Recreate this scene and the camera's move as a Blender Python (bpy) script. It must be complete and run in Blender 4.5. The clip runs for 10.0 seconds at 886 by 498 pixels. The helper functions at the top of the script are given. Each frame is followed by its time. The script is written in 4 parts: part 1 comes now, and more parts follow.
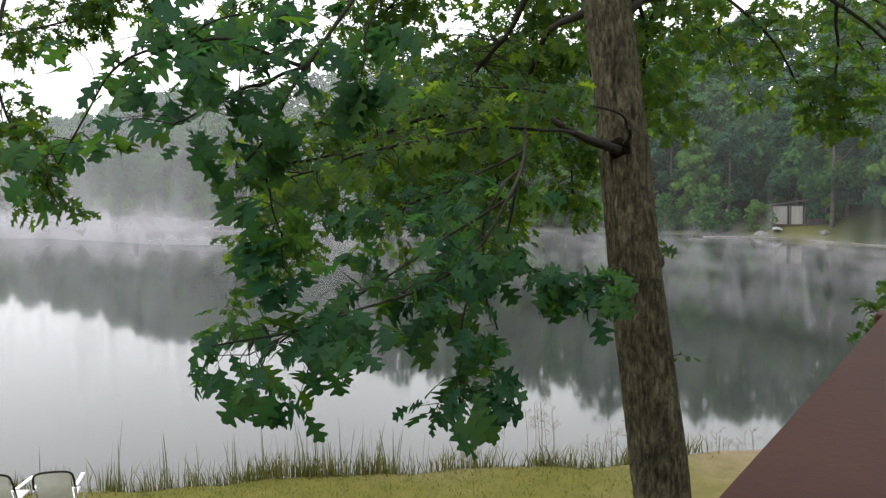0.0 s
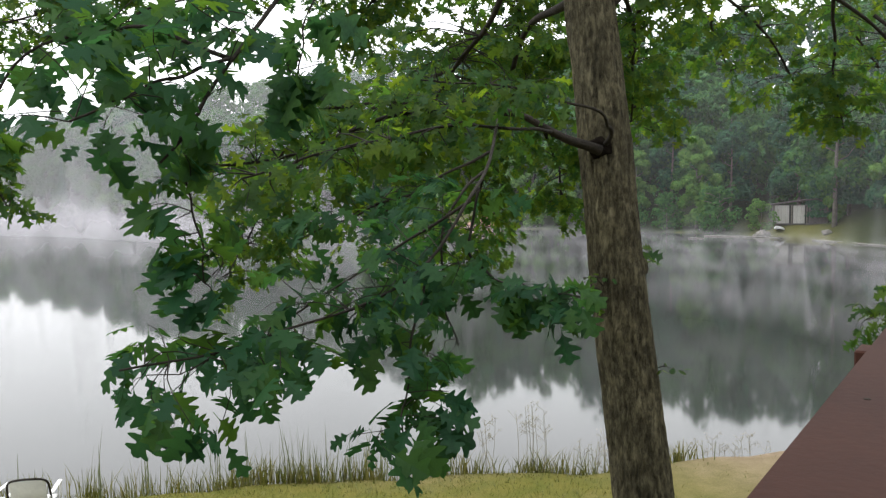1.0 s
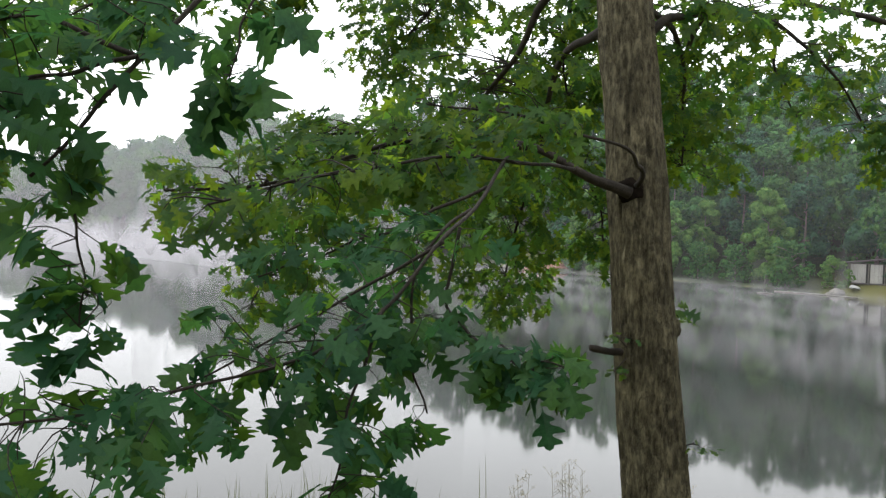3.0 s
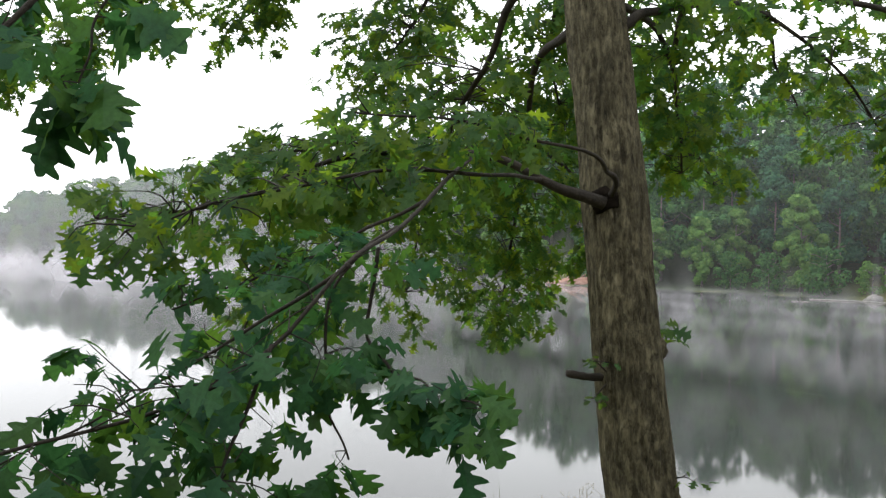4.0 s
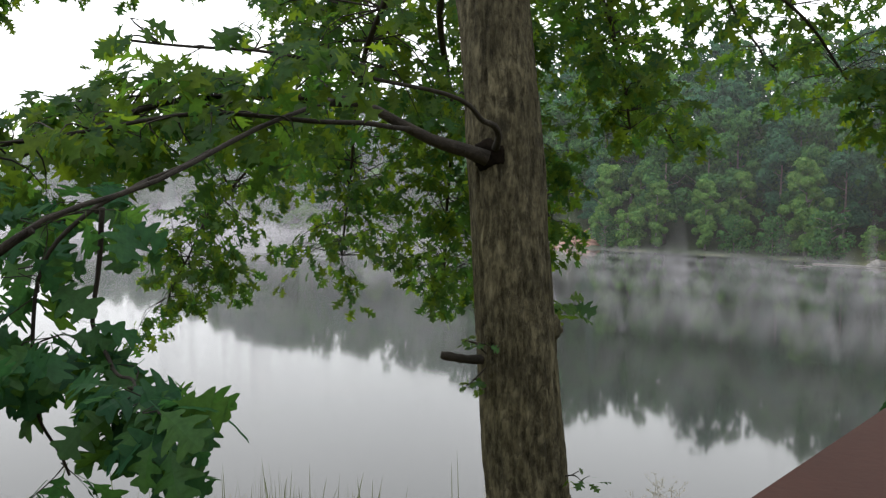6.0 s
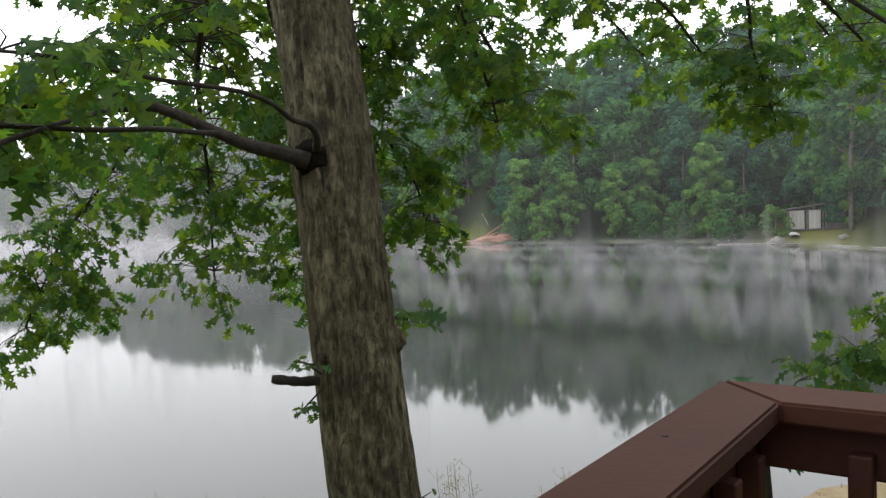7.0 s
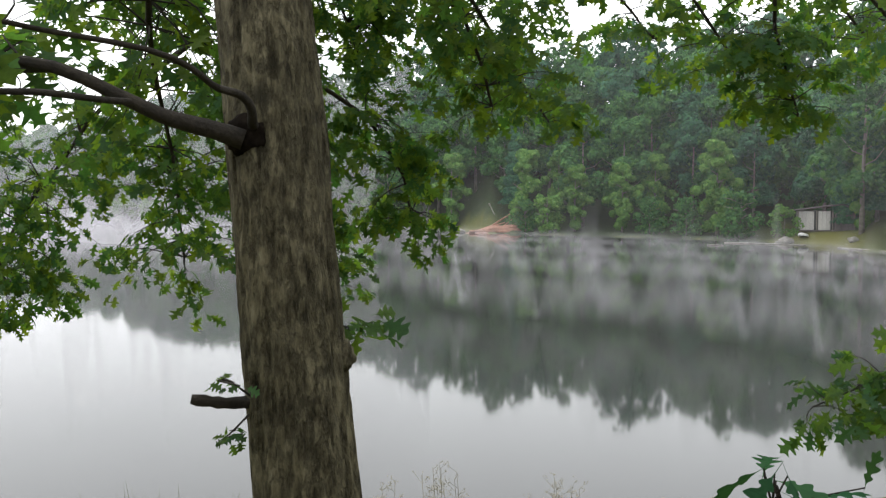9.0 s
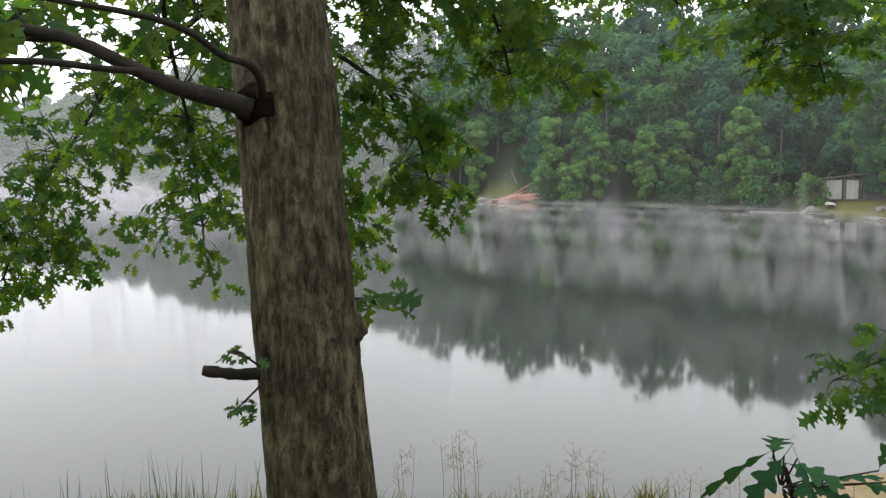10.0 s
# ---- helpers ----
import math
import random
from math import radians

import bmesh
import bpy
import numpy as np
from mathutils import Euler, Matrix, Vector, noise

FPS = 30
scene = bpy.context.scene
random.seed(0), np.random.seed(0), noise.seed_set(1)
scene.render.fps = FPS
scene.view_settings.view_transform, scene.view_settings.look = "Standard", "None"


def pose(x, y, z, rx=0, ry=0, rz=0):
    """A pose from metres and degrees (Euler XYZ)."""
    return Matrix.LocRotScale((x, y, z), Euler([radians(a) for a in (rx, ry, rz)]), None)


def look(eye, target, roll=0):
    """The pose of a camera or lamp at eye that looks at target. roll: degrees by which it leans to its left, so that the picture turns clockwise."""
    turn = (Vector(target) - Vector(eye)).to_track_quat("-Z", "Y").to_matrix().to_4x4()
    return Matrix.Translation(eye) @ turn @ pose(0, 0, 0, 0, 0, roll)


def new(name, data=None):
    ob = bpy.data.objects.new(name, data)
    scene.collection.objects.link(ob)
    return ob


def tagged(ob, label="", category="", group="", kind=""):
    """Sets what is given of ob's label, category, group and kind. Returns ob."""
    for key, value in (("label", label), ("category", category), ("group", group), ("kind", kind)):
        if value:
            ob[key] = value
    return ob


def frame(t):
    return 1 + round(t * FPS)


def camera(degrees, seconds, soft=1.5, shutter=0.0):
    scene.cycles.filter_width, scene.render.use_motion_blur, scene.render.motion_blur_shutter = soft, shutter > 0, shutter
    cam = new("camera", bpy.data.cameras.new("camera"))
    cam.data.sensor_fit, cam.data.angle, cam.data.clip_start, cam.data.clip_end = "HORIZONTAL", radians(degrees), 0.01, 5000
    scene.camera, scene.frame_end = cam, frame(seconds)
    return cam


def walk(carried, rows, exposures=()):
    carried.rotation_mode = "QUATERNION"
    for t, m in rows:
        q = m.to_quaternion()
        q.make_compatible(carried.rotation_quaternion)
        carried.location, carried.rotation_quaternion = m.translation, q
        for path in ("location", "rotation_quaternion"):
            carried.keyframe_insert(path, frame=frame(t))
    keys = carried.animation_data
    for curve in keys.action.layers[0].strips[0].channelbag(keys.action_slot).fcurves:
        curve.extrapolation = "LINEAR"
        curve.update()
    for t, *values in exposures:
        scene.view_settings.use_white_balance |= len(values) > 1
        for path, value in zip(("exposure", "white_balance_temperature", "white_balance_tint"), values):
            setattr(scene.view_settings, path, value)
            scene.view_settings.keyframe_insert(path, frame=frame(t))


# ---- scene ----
cam = camera(56.8, 10.0, soft=1.3)
PATH = [
    (0, (0.063, 0.045, 5.362), (0.04, 2.041, 5.232), -0.4),
    (0.5, (0.162, 0.15, 5.428), (0.211, 2.149, 5.378), 1.4),
    (1, (0.283, 0.385, 5.389), (0.255, 2.38, 5.255), -0.3),
    (1.5, (0.416, 0.568, 5.404), (0.354, 2.564, 5.296), -0.6),
    (2, (0.511, 0.702, 5.436), (0.451, 2.701, 5.452), 1.8),
    (2.2, (0.543, 0.765, 5.43), (0.497, 2.764, 5.378), 2.6),
    (3.3, (0.731, 1.142, 5.396), (0.507, 3.129, 5.372), 2.2),
    (3.5, (0.816, 1.245, 5.414), (0.596, 3.233, 5.424), 1.7),
    (4, (1.014, 1.449, 5.417), (0.755, 3.432, 5.417), 0.7),
    (4.5, (1.182, 1.631, 5.448), (0.689, 3.569, 5.435), 0.4),
    (5, (1.274, 1.883, 5.455), (0.773, 3.819, 5.474), 2.8),
    (5.5, (1.468, 2.059, 5.441), (1.113, 4.027, 5.454), 0.8),
    (6, (1.666, 2.198, 5.434), (1.393, 4.177, 5.338), 1.2),
    (6.2, (1.772, 2.113, 5.479), (1.529, 4.095, 5.370), 0.3),
    (7.3, (2.102, 2.767, 5.438), (2.054, 4.765, 5.363), -2.3),
    (7.5, (2.124, 2.862, 5.449), (2.048, 4.860, 5.405), -1.4),
    (8, (2.15, 3.037, 5.455), (1.961, 5.023, 5.322), 0.8),
    (8.5, (2.203, 3.127, 5.469), (2.095, 5.121, 5.347), 2.3),
    (9, (2.209, 3.192, 5.469), (2.117, 5.186, 5.345), -0.2),
    (9.5, (2.219, 3.232, 5.473), (2.062, 5.217, 5.286), 0.7),
    (10, (2.247, 3.238, 5.477), (2.101, 5.223, 5.277), -0.2),
]
walk(cam, [(t, look(eye, target, roll)) for t, eye, target, roll in PATH],
     exposures=[(0, -0.12), (1.0, 0.04), (2.0, 0.08), (4.5, 0.15), (5.5, -0.12), (6.2, -0.14), (7.5, 0.04), (10.0, 0.06)])

# ---- light ----
world = bpy.data.worlds.new("overcast_sky")
scene.world = world
world.use_nodes = True
wn = world.node_tree
wn.nodes.clear()
w_out = wn.nodes.new("ShaderNodeOutputWorld")
w_bg = wn.nodes.new("ShaderNodeBackground")
w_sky = wn.nodes.new("ShaderNodeTexSky")
w_sky.sky_type = "NISHITA"
w_sky.sun_disc = False
w_sky.sun_elevation = radians(48)
w_sky.sun_rotation = radians(-60)
w_sky.dust_density = 6.0
w_mix = wn.nodes.new("ShaderNodeMix")
w_mix.data_type = "RGBA"
w_mix.inputs[0].default_value = 0.92
w_mix.inputs[7].default_value = (23.0, 23.4, 24.0, 1)
wn.links.new(w_sky.outputs[0], w_mix.inputs[6])
wn.links.new(w_mix.outputs[2], w_bg.inputs[0])
w_bg.inputs[1].default_value = 0.11
wn.links.new(w_bg.outputs[0], w_out.inputs[0])

sun_data = bpy.data.lights.new("sun", "SUN")
sun_data.energy, sun_data.angle, sun_data.color = 1.2, radians(35), (1.0, 0.97, 0.92)
sun = new("sun", sun_data)
sun.matrix_world = look((-26, 15, 33), (0, 0, 0))

# ---- materials ----
def mat_new(name):
    m = bpy.data.materials.new(name)
    m.use_nodes = True
    m.node_tree.nodes.clear()
    return m, m.node_tree


def node(nt, kind, **values):
    n = nt.nodes.new(kind)
    for k, v in values.items():
        n.inputs[k.replace("_", " ")].default_value = v
    return n


def noise_tex(nt, scale, detail=4.0, rough=0.6, stretch=(1, 1, 1)):
    tc = nt.nodes.new("ShaderNodeTexCoord")
    mp = nt.nodes.new("ShaderNodeMapping")
    mp.inputs["Scale"].default_value = stretch
    n = node(nt, "ShaderNodeTexNoise", Scale=scale, Detail=detail, Roughness=rough)
    nt.links.new(tc.outputs["Object"], mp.inputs[0])
    nt.links.new(mp.outputs[0], n.inputs["Vector"])
    return n.outputs[0]


def ramp(nt, fac, stops):
    r = nt.nodes.new("ShaderNodeValToRGB")
    el = r.color_ramp.elements
    while len(el) < len(stops):
        el.new(0.5)
    for e, (p, c) in zip(el, stops):
        e.position, e.color = p, (*c, 1)
    nt.links.new(fac, r.inputs[0])
    return r.outputs[0]


def mix_rgb(nt, fac, a, b, blend="MIX"):
    m = nt.nodes.new("ShaderNodeMix")
    m.data_type, m.blend_type = "RGBA", blend
    for sock, v in ((0, fac), (6, a), (7, b)):
        if hasattr(v, "is_output"):
            nt.links.new(v, m.inputs[sock])
        else:
            m.inputs[sock].default_value = v if sock == 0 else (*v, 1)
    return m.outputs[2]


def surface(name, stops, scale=3.0, rough=0.8, fine=40.0, bump=0.3, dist=0.01, stretch=(1, 1, 1), spec=0.3, dark=0.25, island=False, per_object=False):
    """A rough painted, wooden, stony or earthen surface: broad patches, fine grain and relief."""
    m, nt = mat_new(name)
    out = nt.nodes.new("ShaderNodeOutputMaterial")
    p = node(nt, "ShaderNodeBsdfPrincipled", Roughness=rough)
    p.inputs["Specular IOR Level"].default_value = spec
    a = noise_tex(nt, scale, 5, 0.6, stretch)
    b = noise_tex(nt, fine, 6, 0.7, stretch)
    col = ramp(nt, a, stops)
    grain = ramp(nt, b, [(0.3, (1 - dark,) * 3), (0.7, (1 + dark * 0.4,) * 3)])
    col = mix_rgb(nt, 1.0, col, grain, "MULTIPLY")
    if island or per_object:
        src = nt.nodes.new("ShaderNodeNewGeometry").outputs["Random Per Island"] if island else nt.nodes.new("ShaderNodeObjectInfo").outputs["Random"]
        col = mix_rgb(nt, 1.0, col, ramp(nt, src, [(0.0, (0.75,) * 3), (1.0, (1.15,) * 3)]), "MULTIPLY")
    nt.links.new(col, p.inputs["Base Color"])
    bp = node(nt, "ShaderNodeBump", Strength=bump, Distance=dist)
    nt.links.new(b, bp.inputs["Height"])
    nt.links.new(bp.outputs[0], p.inputs["Normal"])
    nt.links.new(p.outputs[0], out.inputs[0])
    return m


def leaf_material(name, stops, through_stops, thin=0.5, gloss=0.008, island=True):
    """Leaf blades: reflecting and letting light through, each a little different."""
    m, nt = mat_new(name)
    out = nt.nodes.new("ShaderNodeOutputMaterial")
    src = nt.nodes.new("ShaderNodeNewGeometry").outputs["Random Per Island"] if island else nt.nodes.new("ShaderNodeObjectInfo").outputs["Random"]
    n = noise_tex(nt, 60, 3)
    tone = ramp(nt, n, [(0.3, (0.8,) * 3), (0.7, (1.15,) * 3)])
    d = node(nt, "ShaderNodeBsdfDiffuse")
    t = node(nt, "ShaderNodeBsdfTranslucent")
    g = node(nt, "ShaderNodeBsdfGlossy", Roughness=0.42)
    nt.links.new(mix_rgb(nt, 1.0, ramp(nt, src, stops), tone, "MULTIPLY"), d.inputs[0])
    nt.links.new(mix_rgb(nt, 1.0, ramp(nt, src, through_stops), tone, "MULTIPLY"), t.inputs[0])
    mx = node(nt, "ShaderNodeMixShader", Fac=thin)
    nt.links.new(d.outputs[0], mx.inputs[1])
    nt.links.new(t.outputs[0], mx.inputs[2])
    mg = node(nt, "ShaderNodeMixShader", Fac=gloss)
    nt.links.new(mx.outputs[0], mg.inputs[1])
    nt.links.new(g.outputs[0], mg.inputs[2])
    nt.links.new(mg.outputs[0], out.inputs[0])
    return m


OAK = [(0.0, (0.015, 0.057, 0.029)), (0.5, (0.020, 0.070, 0.030)), (1.0, (0.033, 0.090, 0.024))]
OAK_T = [(0.0, (0.036, 0.115, 0.034)), (0.5, (0.056, 0.145, 0.026)), (1.0, (0.098, 0.19, 0.018))]
m_leaf = leaf_material("oak_leaf", OAK, OAK_T)
# Lit copy of oak_leaf: yellower and thinner, for boughs that stand backlit.
OAK_Y = [(0.0, (0.018, 0.054, 0.022)), (0.5, (0.028, 0.068, 0.018)), (1.0, (0.045, 0.084, 0.014))]
OAK_YT = [(0.0, (0.054, 0.145, 0.022)), (0.5, (0.100, 0.195, 0.018)), (1.0, (0.18, 0.26, 0.014))]
m_leaf_lit = leaf_material("oak_leaf_lit", OAK_Y, OAK_YT, 0.6)
m_leaf_single = leaf_material("oak_leaf_single", OAK, OAK_T, island=False)
# Darker oak leaf: shade of the canopy above put into its colour.
m_leaf_shaded = leaf_material("sapling_leaf_shaded", [(0, (0.014, 0.050, 0.022)), (1, (0.022, 0.066, 0.024))], [(0, (0.03, 0.09, 0.02)), (1, (0.06, 0.12, 0.02))], 0.3, 0.006, False)
m_leaf_brown = leaf_material("withered_leaf", [(0, (0.2, 0.12, 0.05)), (1, (0.25, 0.15, 0.06))], [(0, (0.2, 0.1, 0.04)), (1, (0.25, 0.14, 0.05))])
WOOD_A = [(0.0, (0.034, 0.098, 0.034)), (0.5, (0.052, 0.140, 0.042)), (1.0, (0.086, 0.190, 0.046))]
WOOD_B = [(0.0, (0.022, 0.072, 0.040)), (0.6, (0.034, 0.104, 0.054)), (1.0, (0.052, 0.14, 0.058))]
WOOD_C = [(0.0, (0.062, 0.15, 0.034)), (0.5, (0.095, 0.20, 0.044)), (1.0, (0.13, 0.24, 0.05))]
m_wood_a = leaf_material("broadleaf_foliage", WOOD_A, WOOD_A, 0.3, 0.008)
m_wood_b = leaf_material("dark_foliage", WOOD_B, WOOD_B, 0.25, 0.008)
m_wood_c = leaf_material("light_foliage", WOOD_C, WOOD_C, 0.3, 0.008)
m_reed = leaf_material("reed_blade", [(0, (0.035, 0.055, 0.03)), (0.6, (0.07, 0.09, 0.04)), (1, (0.16, 0.15, 0.08))], [(0, (0.1, 0.14, 0.04)), (1, (0.2, 0.2, 0.08))], 0.3, 0.05)
m_grass_blade = leaf_material("grass_blade", [(0, (0.075, 0.09, 0.014)), (0.5, (0.12, 0.12, 0.02)), (1, (0.18, 0.15, 0.045))], [(0, (0.09, 0.11, 0.015)), (1, (0.16, 0.15, 0.03))], 0.3, 0.04)
m_weed = leaf_material("dry_weed", [(0, (0.20, 0.19, 0.14)), (1, (0.32, 0.29, 0.21))], [(0, (0.2, 0.17, 0.1)), (1, (0.2, 0.17, 0.1))], 0.25, 0.03)
m_rail = surface("red_brown_deck_paint", [(0.3, (0.033, 0.012, 0.008)), (0.7, (0.045, 0.017, 0.011))], 5, 0.72, 60, 0.3, 0.003, (1, 1, 1), 0.12, 0.18, per_object=True)
m_siding = surface("tan_siding", [(0.3, (0.3, 0.26, 0.2)), (0.7, (0.36, 0.31, 0.25))], 3, 0.7, 50, 0.2, 0.003)
m_twig = surface("twig_bark", [(0.3, (0.011, 0.009, 0.0065)), (0.7, (0.030, 0.025, 0.018))], 12, 0.95, 55, 0.9, 0.012, dark=0.5)
m_knot = surface("dark_rotten_bark", [(0.3, (0.003, 0.0024, 0.0018)), (0.7, (0.014, 0.011, 0.008))], 22, 0.97, 110, 0.8, 0.008, spec=0.05)
m_far_bark = surface("far_bark", [(0.3, (0.10, 0.09, 0.075)), (0.7, (0.22, 0.20, 0.17))], 2, 0.9, 12, 0.4, 0.02)
m_shed_wall = surface("weathered_white_board", [(0.3, (0.40, 0.39, 0.36)), (0.7, (0.56, 0.54, 0.51))], 1.2, 0.8, 12, 0.3, 0.01, (1, 1, 0.2))
m_shed_grey = surface("weathered_grey_board", [(0.3, (0.10, 0.09, 0.085)), (0.7, (0.17, 0.15, 0.145))], 1.2, 0.8, 12, 0.3, 0.01, (1, 1, 0.2))
m_roof = surface("dark_shingle", [(0.3, (0.05, 0.045, 0.045)), (0.7, (0.09, 0.08, 0.075))], 2, 0.9, 14, 0.4, 0.01)
m_gap_shade = surface("gap_shade", [(0.3, (0.02, 0.02, 0.02)), (0.7, (0.035, 0.035, 0.035))], 2, 0.9)
m_white = surface("white_hull_paint", [(0.3, (0.72, 0.72, 0.70)), (0.7, (0.82, 0.82, 0.8))], 2, 0.45, 20, 0.05, 0.002, dark=0.08)
m_rock = surface("shore_rock", [(0.3, (0.12, 0.115, 0.10)), (0.7, (0.22, 0.21, 0.19))], 1.5, 0.9, 9, 0.6, 0.05)
m_log = surface("bleached_driftwood", [(0.3, (0.13, 0.125, 0.11)), (0.7, (0.24, 0.23, 0.20))], 2, 0.85, 20, 0.4, 0.02)
m_clay = surface("red_clay_wood", [(0.3, (0.20, 0.10, 0.068)), (0.7, (0.34, 0.19, 0.135))], 2, 0.9, 10, 0.5, 0.03)
m_plastic = surface("grey_white_resin", [(0.3, (0.50, 0.50, 0.49)), (0.7, (0.62, 0.62, 0.6))], 6, 0.5, 60, 0.1, 0.002, dark=0.1)


def bark_material():
    m, nt = mat_new("oak_bark")
    out = nt.nodes.new("ShaderNodeOutputMaterial")
    p = node(nt, "ShaderNodeBsdfPrincipled", Roughness=0.92)
    p.inputs["Specular IOR Level"].default_value = 0.15
    ridges = noise_tex(nt, 26, 6, 0.68, (1, 1, 0.36))
    fine = noise_tex(nt, 120, 4, 0.7, (1, 1, 0.35))
    patch = noise_tex(nt, 3.5, 4, 0.6)
    moss = noise_tex(nt, 9, 5, 0.7)
    col = ramp(nt, ridges, [(0.32, (0.018, 0.016, 0.010)), (0.45, (0.060, 0.055, 0.038)), (0.60, (0.104, 0.097, 0.071)), (0.75, (0.146, 0.138, 0.106))])
    col = mix_rgb(nt, 1.0, col, ramp(nt, patch, [(0.35, (0.74, 0.72, 0.60)), (0.65, (1.30, 1.26, 1.08))]), "MULTIPLY")
    cracks = ramp(nt, noise_tex(nt, 17, 5, 0.68, (1, 1, 0.30)), [(0.440, (1, 1, 1)), (0.492, (0.16, 0.16, 0.16)), (0.51, (0.2, 0.2, 0.2)), (0.555, (1, 1, 1))])
    plates = ramp(nt, noise_tex(nt, 34, 3, 0.6, (1, 1, 0.4)), [(0.40, (0.55, 0.55, 0.55)), (0.47, (1, 1, 1)), (0.7, (1.18, 1.18, 1.18))])
    col = mix_rgb(nt, 0.36, col, cracks, "MULTIPLY")
    col = mix_rgb(nt, 0.55, col, plates, "MULTIPLY")
    col = mix_rgb(nt, ramp(nt, moss, [(0.56, (0, 0, 0)), (0.66, (0.75, 0.75, 0.75))]), col, (0.022, 0.020, 0.012))
    nt.links.new(col, p.inputs["Base Color"])
    b1 = node(nt, "ShaderNodeBump", Strength=1.0, Distance=0.028)
    nt.links.new(ridges, b1.inputs["Height"])
    b2 = node(nt, "ShaderNodeBump", Strength=0.5, Distance=0.004)
    nt.links.new(fine, b2.inputs["Height"])
    b3 = node(nt, "ShaderNodeBump", Strength=0.7, Distance=0.014)
    nt.links.new(cracks, b3.inputs["Height"])
    nt.links.new(b1.outputs[0], b3.inputs["Normal"])
    nt.links.new(b3.outputs[0], b2.inputs["Normal"])
    nt.links.new(b2.outputs[0], p.inputs["Normal"])
    nt.links.new(p.outputs[0], out.inputs[0])
    return m


m_bark = bark_material()


def ground_material():
    """Mown lawn with worn sandy earth along the shore; leaf litter farther away."""
    m, nt = mat_new("lawn_and_sand")
    out = nt.nodes.new("ShaderNodeOutputMaterial")
    p = node(nt, "ShaderNodeBsdfPrincipled", Roughness=0.95)
    p.inputs["Specular IOR Level"].default_value = 0.1
    big, mid, fine = noise_tex(nt, 0.35, 4), noise_tex(nt, 2.2, 5, 0.7), noise_tex(nt, 45, 5, 0.75)
    lawn = ramp(nt, mid, [(0.3, (0.085, 0.095, 0.016)), (0.6, (0.125, 0.115, 0.024)), (0.8, (0.16, 0.13, 0.04))])
    sand = ramp(nt, mid, [(0.3, (0.17, 0.125, 0.08)), (0.7, (0.26, 0.20, 0.14))])
    at = nt.nodes.new("ShaderNodeAttribute")
    at.attribute_name = "sand"
    s = nt.nodes.new("ShaderNodeMath")
    s.operation = "MULTIPLY_ADD"
    s.inputs[1].default_value, s.inputs[2].default_value = 0.9, -0.45
    nt.links.new(big, s.inputs[0])
    s2 = nt.nodes.new("ShaderNodeMath")
    s2.operation, s2.use_clamp = "ADD", True
    nt.links.new(s.outputs[0], s2.inputs[0])
    nt.links.new(at.outputs["Fac"], s2.inputs[1])
    col = mix_rgb(nt, s2.outputs[0], lawn, sand)
    at2 = nt.nodes.new("ShaderNodeAttribute")
    at2.attribute_name = "litter"
    litter = ramp(nt, mid, [(0.3, (0.022, 0.040, 0.018)), (0.7, (0.05, 0.062, 0.03))])
    col = mix_rgb(nt, at2.outputs["Fac"], col, litter)
    col = mix_rgb(nt, 1.0, col, ramp(nt, fine, [(0.3, (0.65,) * 3), (0.7, (1.2,) * 3)]), "MULTIPLY")
    nt.links.new(col, p.inputs["Base Color"])
    b = node(nt, "ShaderNodeBump", Strength=0.6, Distance=0.03)
    nt.links.new(fine, b.inputs["Height"])
    nt.links.new(b.outputs[0], p.inputs["Normal"])
    nt.links.new(p.outputs[0], out.inputs[0])
    return m


def water_material():
    m, nt = mat_new("still_lake_water")
    out = nt.nodes.new("ShaderNodeOutputMaterial")
    p = node(nt, "ShaderNodeBsdfPrincipled", Roughness=0.05, IOR=1.333)
    p.inputs["Base Color"].default_value = (0.030, 0.032, 0.030, 1)
    p.inputs["Specular IOR Level"].default_value = 0.5
    b = node(nt, "ShaderNodeBump", Strength=0.018, Distance=0.02)
    nt.links.new(noise_tex(nt, 0.22, 2, 0.4, (0.5, 1.5, 1)), b.inputs["Height"])
    nt.links.new(b.outputs[0], p.inputs["Normal"])
    nt.links.new(p.outputs[0], out.inputs[0])
    return m


